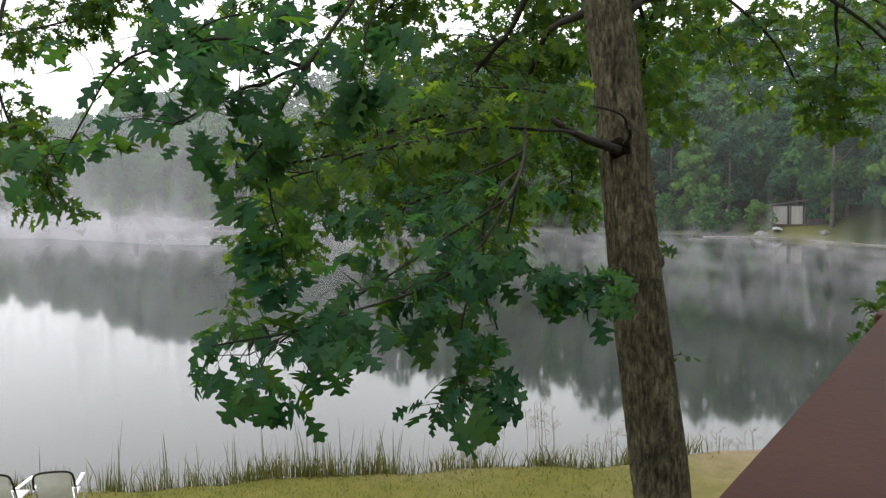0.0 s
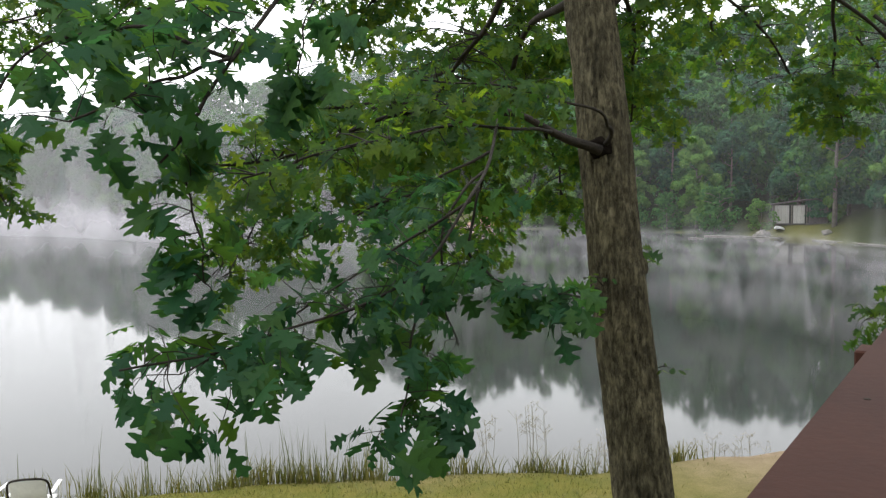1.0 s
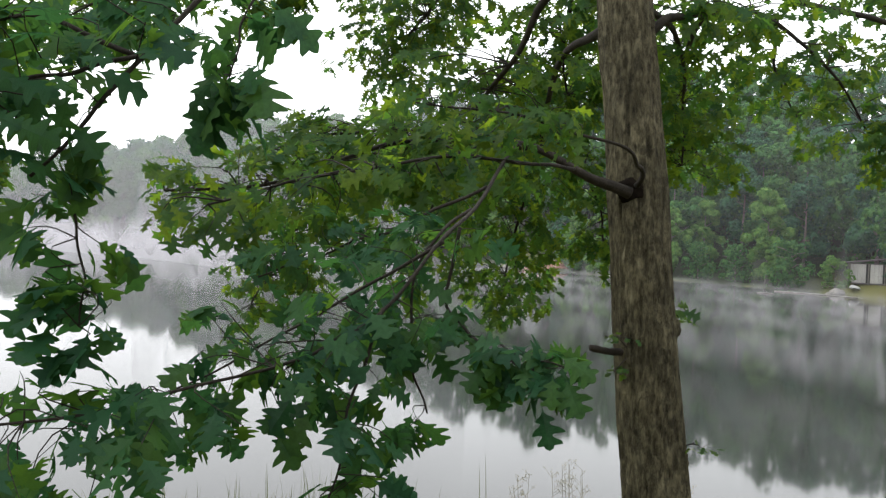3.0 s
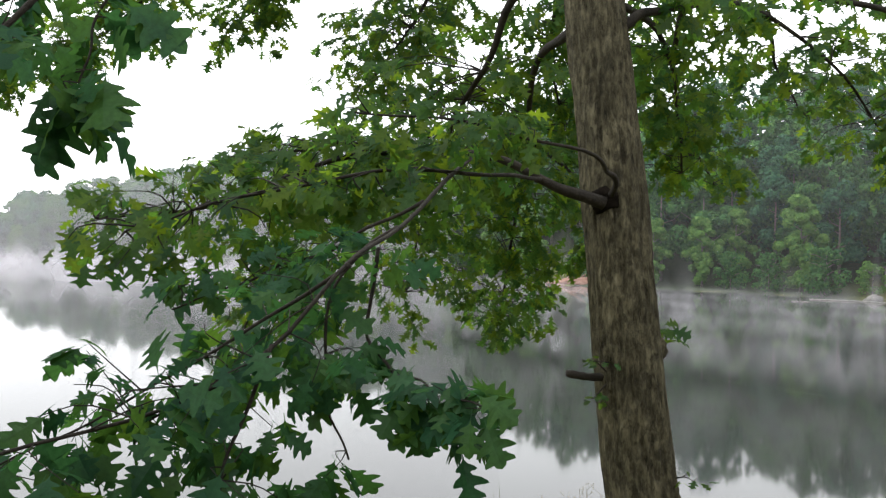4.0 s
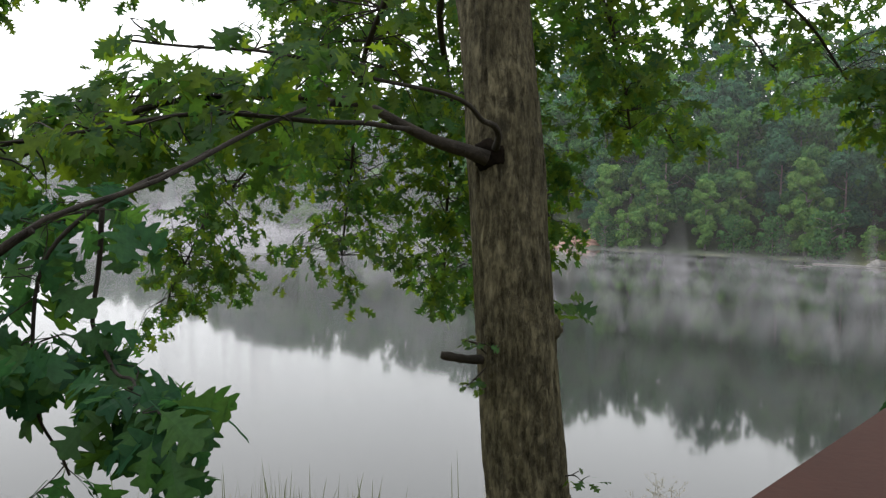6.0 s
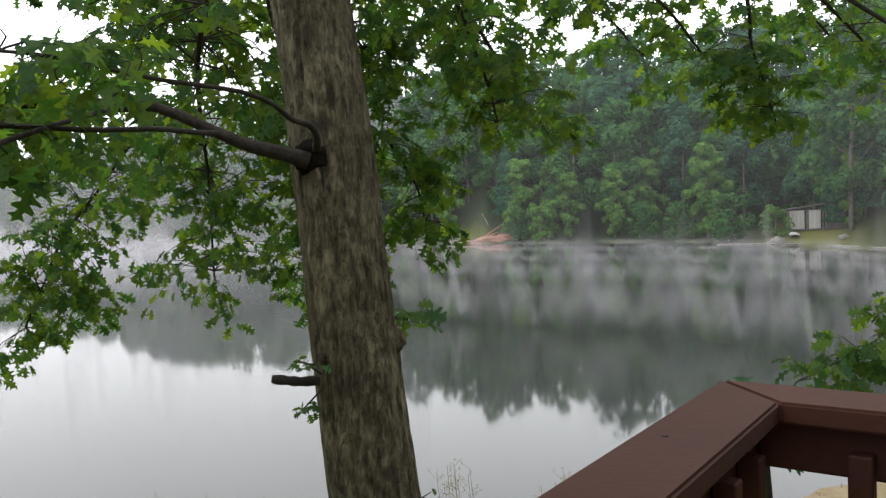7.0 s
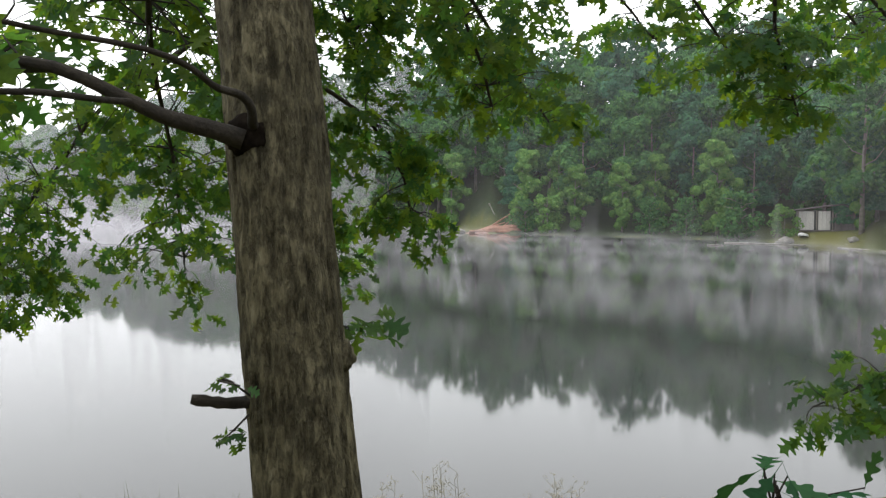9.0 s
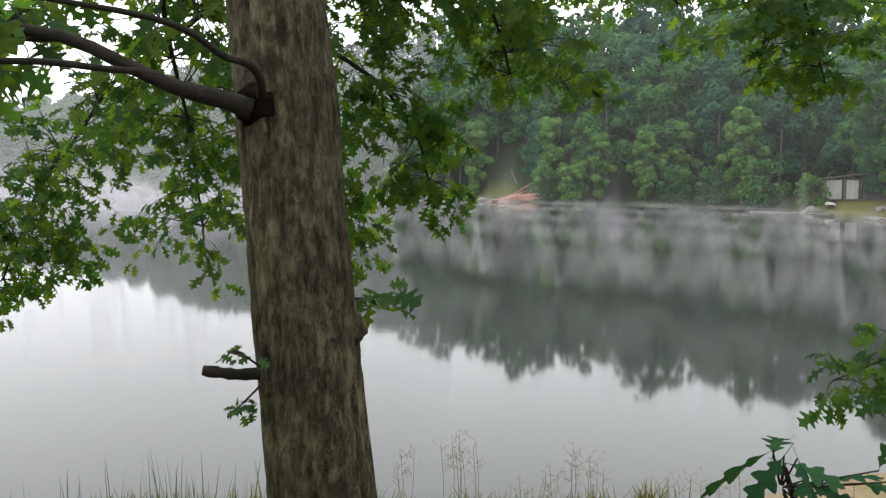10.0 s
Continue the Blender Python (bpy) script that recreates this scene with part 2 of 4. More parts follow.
def mist_material(name, scale, low, high, share, stretch=(1, 1, 0.45), even=0.0, low_foot=True, white=0.85, glow=0.0):
    """Thin drifting mist: mostly clear, denser in wisps, fading out at its top."""
    m, nt = mat_new(name)
    out = nt.nodes.new("ShaderNodeOutputMaterial")
    wisps = noise_tex(nt, scale, 4, 0.6, stretch)
    dens = ramp(nt, wisps, [(low, (even, even, even)), (high, (share, share, share))])
    at = nt.nodes.new("ShaderNodeAttribute")
    at.attribute_name = "rise"
    mr = nt.nodes.new("ShaderNodeMapRange")
    mr.interpolation_type = "SMOOTHSTEP"
    for k, v in (("From Min", 0.35), ("From Max", 1.0), ("To Min", 1.0), ("To Max", 0.0)):
        mr.inputs[k].default_value = v
    nt.links.new(at.outputs["Fac"], mr.inputs["Value"])
    foot = nt.nodes.new("ShaderNodeMapRange")
    foot.interpolation_type = "SMOOTHSTEP"
    foot.inputs["From Max"].default_value = 0.35
    nt.links.new(at.outputs["Fac"], foot.inputs["Value"])
    f = mix_rgb(nt, 1.0, dens, mr.outputs[0], "MULTIPLY")
    if low_foot:
        f = mix_rgb(nt, 1.0, f, foot.outputs[0], "MULTIPLY")
    d = node(nt, "ShaderNodeBsdfDiffuse", Color=(white * 1.01, white * 0.983, white * 1.035, 1))
    t = node(nt, "ShaderNodeBsdfTranslucent", Color=(white * 1.01, white * 0.983, white * 1.035, 1))
    a = node(nt, "ShaderNodeMixShader", Fac=0.5)
    nt.links.new(d.outputs[0], a.inputs[1])
    nt.links.new(t.outputs[0], a.inputs[2])
    # glow: the sheet gives off its own light instead of catching any
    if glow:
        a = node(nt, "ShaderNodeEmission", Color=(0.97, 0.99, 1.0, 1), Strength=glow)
    mx = node(nt, "ShaderNodeMixShader")
    nt.links.new(f, mx.inputs[0])
    nt.links.new(nt.nodes.new("ShaderNodeBsdfTransparent").outputs[0], mx.inputs[1])
    nt.links.new(a.outputs[0], mx.inputs[2])
    nt.links.new(mx.outputs[0], out.inputs[0])
    return m


# ---- building helpers ----
def mesh_of(name, verts, faces, material, smooth=False):
    me = bpy.data.meshes.new(name)
    me.from_pydata([tuple(v) for v in verts], [], [tuple(f) for f in faces])
    me.materials.append(material)
    if smooth:
        me.shade_smooth()
    me.update()
    return me


def part(name, data, material, parent, label="", smooth=False):
    """One mesh object under a thing or a part. data: a bmesh, a mesh, or (verts, faces), in world coordinates."""
    if isinstance(data, bmesh.types.BMesh):
        me = bpy.data.meshes.new(name)
        data.to_mesh(me)
        data.free()
        me.materials.append(material)
        if smooth:
            me.shade_smooth()
    elif isinstance(data, tuple):
        me = mesh_of(name, data[0], data[1], material, smooth)
    else:
        me = data
    ob = new(name, me)
    if parent is not None:
        put_under(ob, parent)
    return tagged(ob, label)


def put_under(ob, parent):
    ob.parent = parent
    m = parent.matrix_basis.copy()
    up = parent.parent
    while up is not None:
        m = up.matrix_basis @ up_inverse(parent) @ m
        parent, up = up, up.parent
    ob.matrix_parent_inverse = m.inverted()


def up_inverse(ob):
    return ob.matrix_parent_inverse


def thing(name, at, label, category, group="", kind=""):
    e = new(name)
    e.empty_display_size = 0.1
    e.matrix_basis = Matrix.Translation(at)
    return tagged(e, label, category, group, kind)


def tube(points, radii, sides=8, wobble=0.0, seed=0, cap=True):
    """A tapered, uneven tube along points."""
    rng = random.Random(seed)
    pts = [Vector(p) for p in points]
    verts, faces = [], []
    ref = Vector((0.3, 0.2, 1)).normalized()
    for i, p in enumerate(pts):
        d = (pts[min(i + 1, len(pts) - 1)] - pts[max(i - 1, 0)]).normalized()
        a = d.cross(ref)
        if a.length < 0.05:
            a = d.cross(Vector((1, 0, 0)))
        a.normalize()
        b = d.cross(a)
        for k in range(sides):
            t = 2 * math.pi * k / sides
            r = radii[i] * (1 + wobble * (rng.random() - 0.5))
            verts.append(p + a * (r * math.cos(t)) + b * (r * math.sin(t)))
    for i in range(len(pts) - 1):
        for k in range(sides):
            k2 = (k + 1) % sides
            faces.append((i * sides + k, i * sides + k2, (i + 1) * sides + k2, (i + 1) * sides + k))
    if cap:
        faces.append(tuple(range(sides))[::-1])
        n = (len(pts) - 1) * sides
        faces.append(tuple(range(n, n + sides)))
    return verts, faces


def smooth_line(points, n):
    """A Catmull-Rom line of n points through the given ones."""
    p = np.array(points, float)
    p = np.vstack([2 * p[0] - p[1], p, 2 * p[-1] - p[-2]])
    out = []
    for u in np.linspace(0, len(p) - 3 - 1e-6, n):
        i = int(u)
        t = u - i
        a, b, c, d = p[i:i + 4]
        out.append(0.5 * (2 * b + (c - a) * t + (2 * a - 5 * b + 4 * c - d) * t * t + (3 * b - a - 3 * c + d) * t ** 3))
    return out


def box_bm(sx, sy, sz, m, bevel=0.004):
    bm = bmesh.new()
    bmesh.ops.create_cube(bm, size=1.0)
    bmesh.ops.scale(bm, vec=(sx, sy, sz), verts=bm.verts)
    if bevel:
        bmesh.ops.bevel(bm, geom=list(bm.edges), offset=bevel, segments=1, affect="EDGES")
    bmesh.ops.transform(bm, matrix=m, verts=bm.verts)
    return bm


class Heap:
    """Gathers many small pieces into one mesh."""
    def __init__(self):
        self.v, self.f, self.n = [], [], 0

    def add(self, verts, faces):
        self.v.extend(verts)
        self.f.extend([tuple(i + self.n for i in f) for f in faces])
        self.n += len(verts)

    def data(self):
        return self.v, self.f


# ---- the lie of the land ----
NEAR_X = [-900, -60, -30, -6.2, -0.97, 2.9, 5.9, 12, 30, 80, 900]
NEAR_Y = [-60, 5, 10, 13.5, 14.5, 14.85, 15.8, 18.5, 28, 70, 700]
FAR_AZ = [-180, -75, -55, -44, -41.5, -38, -26, -20, -6, 3, 15, 22, 26, 32, 50, 70, 180]
FAR_D = [400, 420, 560, 600, 330, 290, 230, 190, 160, 128, 117, 108, 96, 85, 60, 45, 45]


def far_shore(az):
    return np.interp(az, FAR_AZ, FAR_D)


def mist_shore(az):
    return np.where(np.asarray(az) < -34, np.interp(az, [-80, -34], [300, 268]), far_shore(az))


def land(x, y):
    """Height of the ground over the lake's surface."""
    x, y = np.asarray(x, float), np.asarray(y, float)
    s = np.interp(x, NEAR_X, NEAR_Y) + 0.12 * np.sin(x * 1.7) + 0.07 * np.sin(x * 4.1 + 1) - y
    near = np.where(s > 0, 0.56 * (1 - np.exp(-np.maximum(s, 0) / 0.14)) + 0.02 * np.minimum(np.maximum(s, 0), 20)
                    + 0.08 * np.clip(s - 5, 0, 14), np.maximum(0.25 * s, -2.0))
    r, az = np.hypot(x, y), np.degrees(np.arctan2(x, y))
    d = r - far_shore(az) + 1.5 * np.sin(az * 1.3) + 0.8 * np.sin(az * 3.7 + 2)
    start = 5 + 9 * np.exp(-((az - 22.5) / 3.2) ** 2)
    top = np.interp(az, [-44, -41, -36, -33, -28, -24, -20, -16, -8, 0, 10, 25, 30], [2, 3, 4, 8, 10, 11.5, 15, 18, 21, 22, 21.5, 22, 22])
    rise = np.clip((d - start) / 45, 0, 1)
    far = np.where(d > 0, 0.2 * (1 - np.exp(-np.maximum(d, 0) / 0.5)) + 0.03 * np.clip(d, 0, 60) + top * rise * rise * (3 - 2 * rise)
                   , np.maximum(0.15 * d, -2.0))
    far = far + np.where(d > 0.5, 0.8 * np.exp(-((az - 22.8) / 2.4) ** 2) * np.clip((d - 0.5) / 3, 0, 1), 0)
    far = far + np.where(d > 0, 2.4 * np.exp(-((az - 1.0) / 2.0) ** 2) * np.clip(d / 8, 0, 1), 0)
    return np.maximum(near, far)


def land_at(x, y):
    return float(land(x, y))

# ---- ground and water ----
def build_ground():
    u = np.linspace(-1, 1, 221)
    xs = 14 * np.sinh(u * 4.85)
    v = np.linspace(-0.75, 1, 301)
    ys = 14.2 + 10 * np.sinh(v * 5.3)
    gx, gy = np.meshgrid(xs, ys)
    z = land(gx, gy)
    verts = np.stack([gx.ravel(), gy.ravel(), z.ravel()], 1)
    nx = len(xs)
    faces = [(j * nx + i, j * nx + i + 1, (j + 1) * nx + i + 1, (j + 1) * nx + i) for j in range(len(ys) - 1) for i in range(nx - 1)]
    me = mesh_of("ground", verts, faces, ground_material(), True)
    x, y = verts[:, 0], verts[:, 1]
    s = np.interp(x, NEAR_X, NEAR_Y) - y
    sand = np.clip((x - 2.0) / 3.5, 0, 1) * np.exp(-np.clip(s, 0, 50) / 3.0) * 0.95
    sand = np.maximum(sand, 0.8 * np.exp(-np.abs(s) / 0.25))
    az, r = np.degrees(np.arctan2(x, y)), np.hypot(x, y)
    d = r - far_shore(az)
    far = d > -6
    sand = np.where(far, np.where(d < 0.8, 0.06, 0.0), sand)
    lawn_far = np.exp(-((az - 22.8) / 2.6) ** 2) * (d < 14) + 0.55 * np.exp(-((az - 0.6) / 1.9) ** 2) * (d < 6)
    litter = np.where(far, np.clip(1 - 0.85 * lawn_far, 0, 1) * np.clip((d + 3) / 1.5, 0, 1), 0.0)
    for name, vals in (("sand", sand), ("litter", litter)):
        at = me.attributes.new(name, "FLOAT", "POINT")
        at.data.foreach_set("value", vals.astype(np.float32))
    tagged(new("ground", me), "mown yellow-green lawn sloping to a sandy lake shore", "ground", kind="structure")


build_ground()
tagged(part("water", ([(-900, -80, 0), (900, -80, 0), (900, 1100, 0), (-900, 1100, 0)], [(0, 1, 2, 3)]), water_material(), None),
       "still lake water mirroring the woods and sky", "lake", kind="structure")


# ---- mist over the lake, haze sheets and a glowing fog backdrop ----
def mist_sheet(name, r, lift, material, az0=-70, az1=62, n=260):
    """A standing curtain of mist at the distances r and of the heights lift, by bearing."""
    az = np.linspace(az0, az1, n)
    q, top = r(az), lift(az)
    v, rise = [], []
    for u in (0.0, 0.5, 1.0):
        for a, k, t in zip(az, q, top):
            v.append((math.sin(radians(a)) * k, math.cos(radians(a)) * k, 0.02 + t * u))
            rise.append(u)
    f = [(j * n + i, j * n + i + 1, (j + 1) * n + i + 1, (j + 1) * n + i) for j in range(2) for i in range(n - 1)]
    ob = tagged(part(name, (v, f), material, None, smooth=True), "thin grey morning mist and haze in standing sheets over the lake", "mist", kind="stuff")
    at = ob.data.attributes.new("rise", "FLOAT", "POINT")
    at.data.foreach_set("value", np.array(rise, np.float32))


def drift(az, k):
    """Uneven tops of the mist along the shore."""
    return np.clip(0.85 + 0.32 * np.sin(az * 1.1 + 9 * k) + 0.26 * np.sin(az * 2.9 + 31 * k) + 0.2 * np.sin(az * 6.3 + 17 * k), 0.12, 2)


m_mist_low = mist_material("mist_low", 0.27, 0.36, 0.76, 0.20, (1, 1, 0.22), 0.06, white=0.74)
m_mist_near = mist_material("mist_near", 0.30, 0.38, 0.72, 0.26, (1, 1, 0.2), 0.05, white=0.74)
for k in (0.32, 0.5, 0.66, 0.8, 0.93):
    left = lambda az: np.interp(az, [-45, -25, -8, 5], [3.5, 2.4, 1.3, 1.0])
    ends = lambda az, k=k: np.interp(az, [-34, -28], [0.0, 1.0]) if k < 0.4 else 1.0
    mist_sheet("mist", lambda az, k=k: mist_shore(az) * k, lambda az, k=k: (5.4 * (1.02 - k) * left(az) + 0.5) * ends(az) * drift(az, k) + 0.01, m_mist_low if k > 0.4 else m_mist_near)
m_mist_bank = mist_material("mist_bank", 0.035, 0.2, 0.8, 0.40, (1, 1, 0.5), 0.20, False, white=0.80)
for k in (0.52, 0.72, 0.9):
    mist_sheet("mist", lambda az, k=k: mist_shore(az) * k, lambda az, k=k: (2.4 + 5.5 * k) * np.interp(az, [-32, -24, -13], [1.0, 0.75, 0.0]) * drift(az, k + 0.3) + 0.01, m_mist_bank, -70, -12)
# Distance haze put in as tall, nearly clear sheets that pale the woods.
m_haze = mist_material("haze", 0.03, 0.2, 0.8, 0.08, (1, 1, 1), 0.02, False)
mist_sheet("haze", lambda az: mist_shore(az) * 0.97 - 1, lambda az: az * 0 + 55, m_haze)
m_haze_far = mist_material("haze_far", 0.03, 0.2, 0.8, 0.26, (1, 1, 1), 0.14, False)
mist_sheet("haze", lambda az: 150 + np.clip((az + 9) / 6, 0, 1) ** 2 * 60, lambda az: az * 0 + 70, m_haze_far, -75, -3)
# Backdrop sheet that shines by itself, for the pale fog in the distance.
mist_sheet("fog_backdrop_glow", lambda az: 380 + 0 * az, lambda az: np.interp(az, [-80, -50, -37], [170, 110, 0.5]), mist_material("fog_glow", 0.02, 0.0, 0.3, 0.95, (1, 1, 1), 0.9, False, 0.9, 0.80), -80, -37)


# ---- far woods ----
def crown_points(rng, n, height, width, low, kind):
    """Points of a crown, in lobes, on the outside of an uneven egg."""
    pts, nor = [], []
    lobes = []
    for i in range(30 if kind != "fir" else 0):
        h = rng.uniform(0.05, 0.95)
        w = width * 0.5 * math.sin(math.pi * (0.18 + 0.72 * h)) * rng.uniform(0.3, 1.0)
        a = rng.uniform(0, 6.28)
        lobes.append((Vector((w * math.cos(a), w * math.sin(a), low + (height - low) * h)), rng.uniform(0.09, 0.20) * width))
    for _ in range(n):
        if kind == "fir":
            h = rng.random() ** 1.4
            tier = 0.6 + 0.4 * abs(((h * 9) % 1) - 0.5) * 2
            w = width * 0.5 * (1 - h) * tier * math.sqrt(rng.uniform(0.3, 1))
            a = rng.uniform(0, 6.28)
            p = Vector((w * math.cos(a), w * math.sin(a), low + (height - low) * h))
            q = Vector((math.cos(a), math.sin(a), 0.3))
        else:
            c, r = rng.choice(lobes)
            q = Vector((rng.gauss(0, 1), rng.gauss(0, 1), rng.gauss(0.25, 1))).normalized()
            p = c + Vector((q.x * r, q.y * r, q.z * r * 0.85)) * rng.uniform(0.75, 1.08)
        pts.append(p)
        nor.append(q)
    return pts, nor


def clump(heap, p, q, s, rng):
    """A ragged little spray of leaves, facing about q."""
    q = (q + Vector((rng.gauss(0, 0.5), rng.gauss(0, 0.5), rng.gauss(0.2, 0.5)))).normalized()
    a = q.cross(Vector((rng.gauss(0, 1), rng.gauss(0, 1), rng.gauss(0, 1)))).normalized()
    b = q.cross(a)
    n = 5
    v = [p + q * (0.25 * s)]
    for k in range(2 * n):
        t = math.pi * k / n
        r = s * (rng.uniform(0.8, 1.15) if k % 2 else rng.uniform(0.35, 0.6))
        v.append(p + a * (r * math.cos(t)) + b * (r * math.sin(t)))
    heap.add(v, [(0, k + 1, (k + 1) % (2 * n) + 1) for k in range(2 * n)])


def far_tree_meshes(seed, height, width, low, kind, n, size):
    rng = random.Random(seed)
    crown = Heap()
    for p, q in zip(*crown_points(rng, n, height, width, low, kind)):
        clump(crown, p, q, size * rng.uniform(0.7, 1.3), rng)
    trunk = Heap()
    bend = rng.uniform(-0.3, 0.3)
    trunk.add(*tube([(0, 0, -0.6), (bend * 0.4, 0.1, height * 0.3), (bend, 0, height * 0.6), (bend, 0, height * 0.92)], [height * 0.014 + 0.05, height * 0.011, height * 0.007, 0.02], 7))
    for i in range(7 if kind != "fir" else 0):
        h = rng.uniform(0.3, 0.75) * height
        a = rng.uniform(0, 6.28)
        w = width * rng.uniform(0.25, 0.4)
        trunk.add(*tube([(bend * h / height, 0, h), (w * 0.5 * math.cos(a), w * 0.5 * math.sin(a), h + 0.6), (w * math.cos(a), w * math.sin(a), h + height * 0.12)], [0.07, 0.05, 0.02], 5))
    return trunk.data(), crown.data()


TREE_KINDS = []
for i, (h, w, low, kind, mat, label) in enumerate([
        (15, 9.0, 2.0, "broad", m_wood_a, "leafy broadleaf tree on the far wooded shore"),
        (17, 8.0, 3.5, "broad", m_wood_b, "dark green broadleaf tree on the far shore"),
        (12, 5.5, 0.6, "broad", m_wood_c, "bright green young tree at the water's edge"),
        (18, 9.5, 4.0, "broad", m_wood_a, "tall broadleaf tree on the far wooded slope"),
        (17, 5.5, 1.5, "fir", m_wood_b, "dark pointed evergreen on the far shore"),
        (5.5, 5.0, 0.1, "broad", m_wood_c, "rounded light green shrub at the water's edge"),
        (6.5, 6.0, 0.1, "broad", m_wood_a, "leafy shrub at the foot of the far woods")]):
    tr, cr = far_tree_meshes(40 + i, h, w, low, kind, 2900 if h > 8 else 1100, 0.36 if h > 8 else 0.26)
    TREE_KINDS.append((mesh_of("trunk", tr[0], tr[1], m_far_bark, True), mesh_of("crown", cr[0], cr[1], mat), label, h))


def far_tree(kind, x, y, turn, scale):
    tm, cm, label, h = TREE_KINDS[kind]
    name = {4: "evergreen_tree", 5: "shrub", 6: "shrub"}.get(kind, "tree")
    t = new(name)
    t.matrix_basis = Matrix.Translation((x, y, land_at(x, y) - 0.1)) @ Matrix.Rotation(turn, 4, "Z") @ Matrix.Scale(scale, 4)
    tagged(t, label, "shrub" if kind in (5, 6) else "tree", "far shore trees")
    for nm, me in (("trunk", tm), ("crown", cm)):
        ob = new(nm, me)
        ob.parent = t


rng = random.Random(11)
az = -41.0
while az < 33:
    D = float(far_shore(az))
    for row in range(3):
        a = az + rng.uniform(-0.8, 0.8)
        shed_gap = 19.8 < a < 25.5
        red_gap = -0.6 < a < 3.6
        d = (3.5, 10, 18)[row] + rng.uniform(-1.5, 2.5)
        if row == 0:
            kind = rng.choice((5, 2, 6, 2, 0, 6))
            if shed_gap or red_gap:
                continue
        else:
            kind = rng.choice((0, 1, 3, 2, 1, 4, 3)) if row == 1 else rng.choice((0, 1, 3, 3))
            if shed_gap and row == 1 and not 23.6 < a < 25.5:
                continue
        q = D + d
        if red_gap:
            q += 5
        small = float(np.interp(a, [-42, -38, -30], [0.35, 0.7, 1.0]))
        far_tree(kind, q * math.sin(radians(a)), q * math.cos(radians(a)), rng.uniform(0, 6.28), rng.uniform(0.8, 1.15) * small)
    az += 4.4 / D * 57.3 * (1.0 if D < 200 else 1.5)


def far_woods():
    """The wooded hillside behind the shore's trees: thousands of sprays in crowns, as one mass."""
    rng = random.Random(5)
    heaps = [Heap(), Heap()]
    az = -43.0
    while az < 36:
        D = float(far_shore(az))
        for d in (24, 30, 37, 45, 54, 64):
            a = az + rng.uniform(-1, 1)
            q = D + d + rng.uniform(-4, 4)
            x, y = q * math.sin(radians(a)), q * math.cos(radians(a))
            base = Vector((x, y, land_at(x, y)))
            h = rng.uniform(12, 17.5) * float(np.interp(a, [-42, -38, -30], [0.35, 0.7, 1.0]))
            pts, nor = crown_points(rng, 460 if D < 180 else 620, h, h * rng.uniform(0.55, 0.75) * (1 if D < 180 else 1.25), 0.5, "broad")
            heap = rng.choice(heaps)
            for p, n in zip(pts, nor):
                if n.y > 0.75:
                    continue
                clump(heap, base + p, n, rng.uniform(0.5, 0.95) * (1 if D < 180 else 1.7), rng)
        az += 5.4 / D * 57.3
    for h, m in zip(heaps, (m_wood_a, m_wood_b)):
        tagged(part("far_woods", h.data(), m, None), "dense green woods covering the far hillside", "woods", kind="stuff")


far_woods()
for kind, a, q, s in ((5, 20.5, 112.5, 0.7), (2, 24.9, 112, 0.75), (2, 24.4, 118, 0.9), (4, 25.6, 112, 0.9), (6, 4.0, 130, 0.8)):
    far_tree(kind, q * math.sin(radians(a)), q * math.cos(radians(a)), a, s)


# ---- oak tree ----
SIDE = [(0.0, 0.012), (0.10, 0.03), (0.17, 0.10), (0.23, 0.23), (0.29, 0.29), (0.325, 0.24), (0.33, 0.16), (0.36, 0.13), (0.41, 0.17), (0.47, 0.34), (0.55, 0.45), (0.60, 0.48), (0.62, 0.39),
        (0.61, 0.24), (0.63, 0.16), (0.67, 0.15), (0.73, 0.24), (0.80, 0.35), (0.87, 0.36), (0.88, 0.25), (0.86, 0.15), (0.90, 0.14), (0.95, 0.11), (1.0, 0.0)]
SIDE_LOW = [(0.0, 0.015), (0.16, 0.06), (0.28, 0.27), (0.33, 0.11), (0.42, 0.14), (0.55, 0.43), (0.61, 0.42), (0.61, 0.13), (0.70, 0.14), (0.85, 0.34), (0.86, 0.13), (1.0, 0.0)]


def leaf_shape(side, bend, fold, curl, wide=1.0):
    """A lobed oak leaf one unit long along x, lying about flat, with its stalk behind it."""
    v, f = [], []

    def place(u, w):
        return (u, w, -bend * u * u + fold * abs(w) - curl * abs(w) ** 2 * 2)
    n = len(side)
    for u, w in side:
        v.append(place(u, 0))
    for sgn in (1, -1):
        base = len(v)
        for u, w in side:
            v.append(place(u, sgn * w * wide))
        for i in range(n - 1):
            q = (i, i + 1, base + i + 1, base + i)
            f.append(q if sgn < 0 else q[::-1])
    k = len(v)
    v += [(-0.30, 0.008, 0.03), (-0.30, -0.008, 0.03), (0.02, -0.010, 0.0), (0.02, 0.010, 0.0)]
    f.append((k, k + 1, k + 2, k + 3))
    return np.array(v), f


rng = random.Random(3)
LEAVES = [leaf_shape(SIDE, rng.uniform(0.05, 0.35), rng.uniform(-0.1, 0.3), rng.uniform(0, 0.3), rng.uniform(0.8, 1.1)) for _ in range(8)]
LEAVES_LOW = [leaf_shape(SIDE_LOW, rng.uniform(0.05, 0.4), rng.uniform(-0.1, 0.3), rng.uniform(0, 0.3), rng.uniform(0.85, 1.15)) for _ in range(6)]
LEAF_MESHES = [mesh_of("leaf", v, f, m_leaf_single) for v, f in LEAVES]


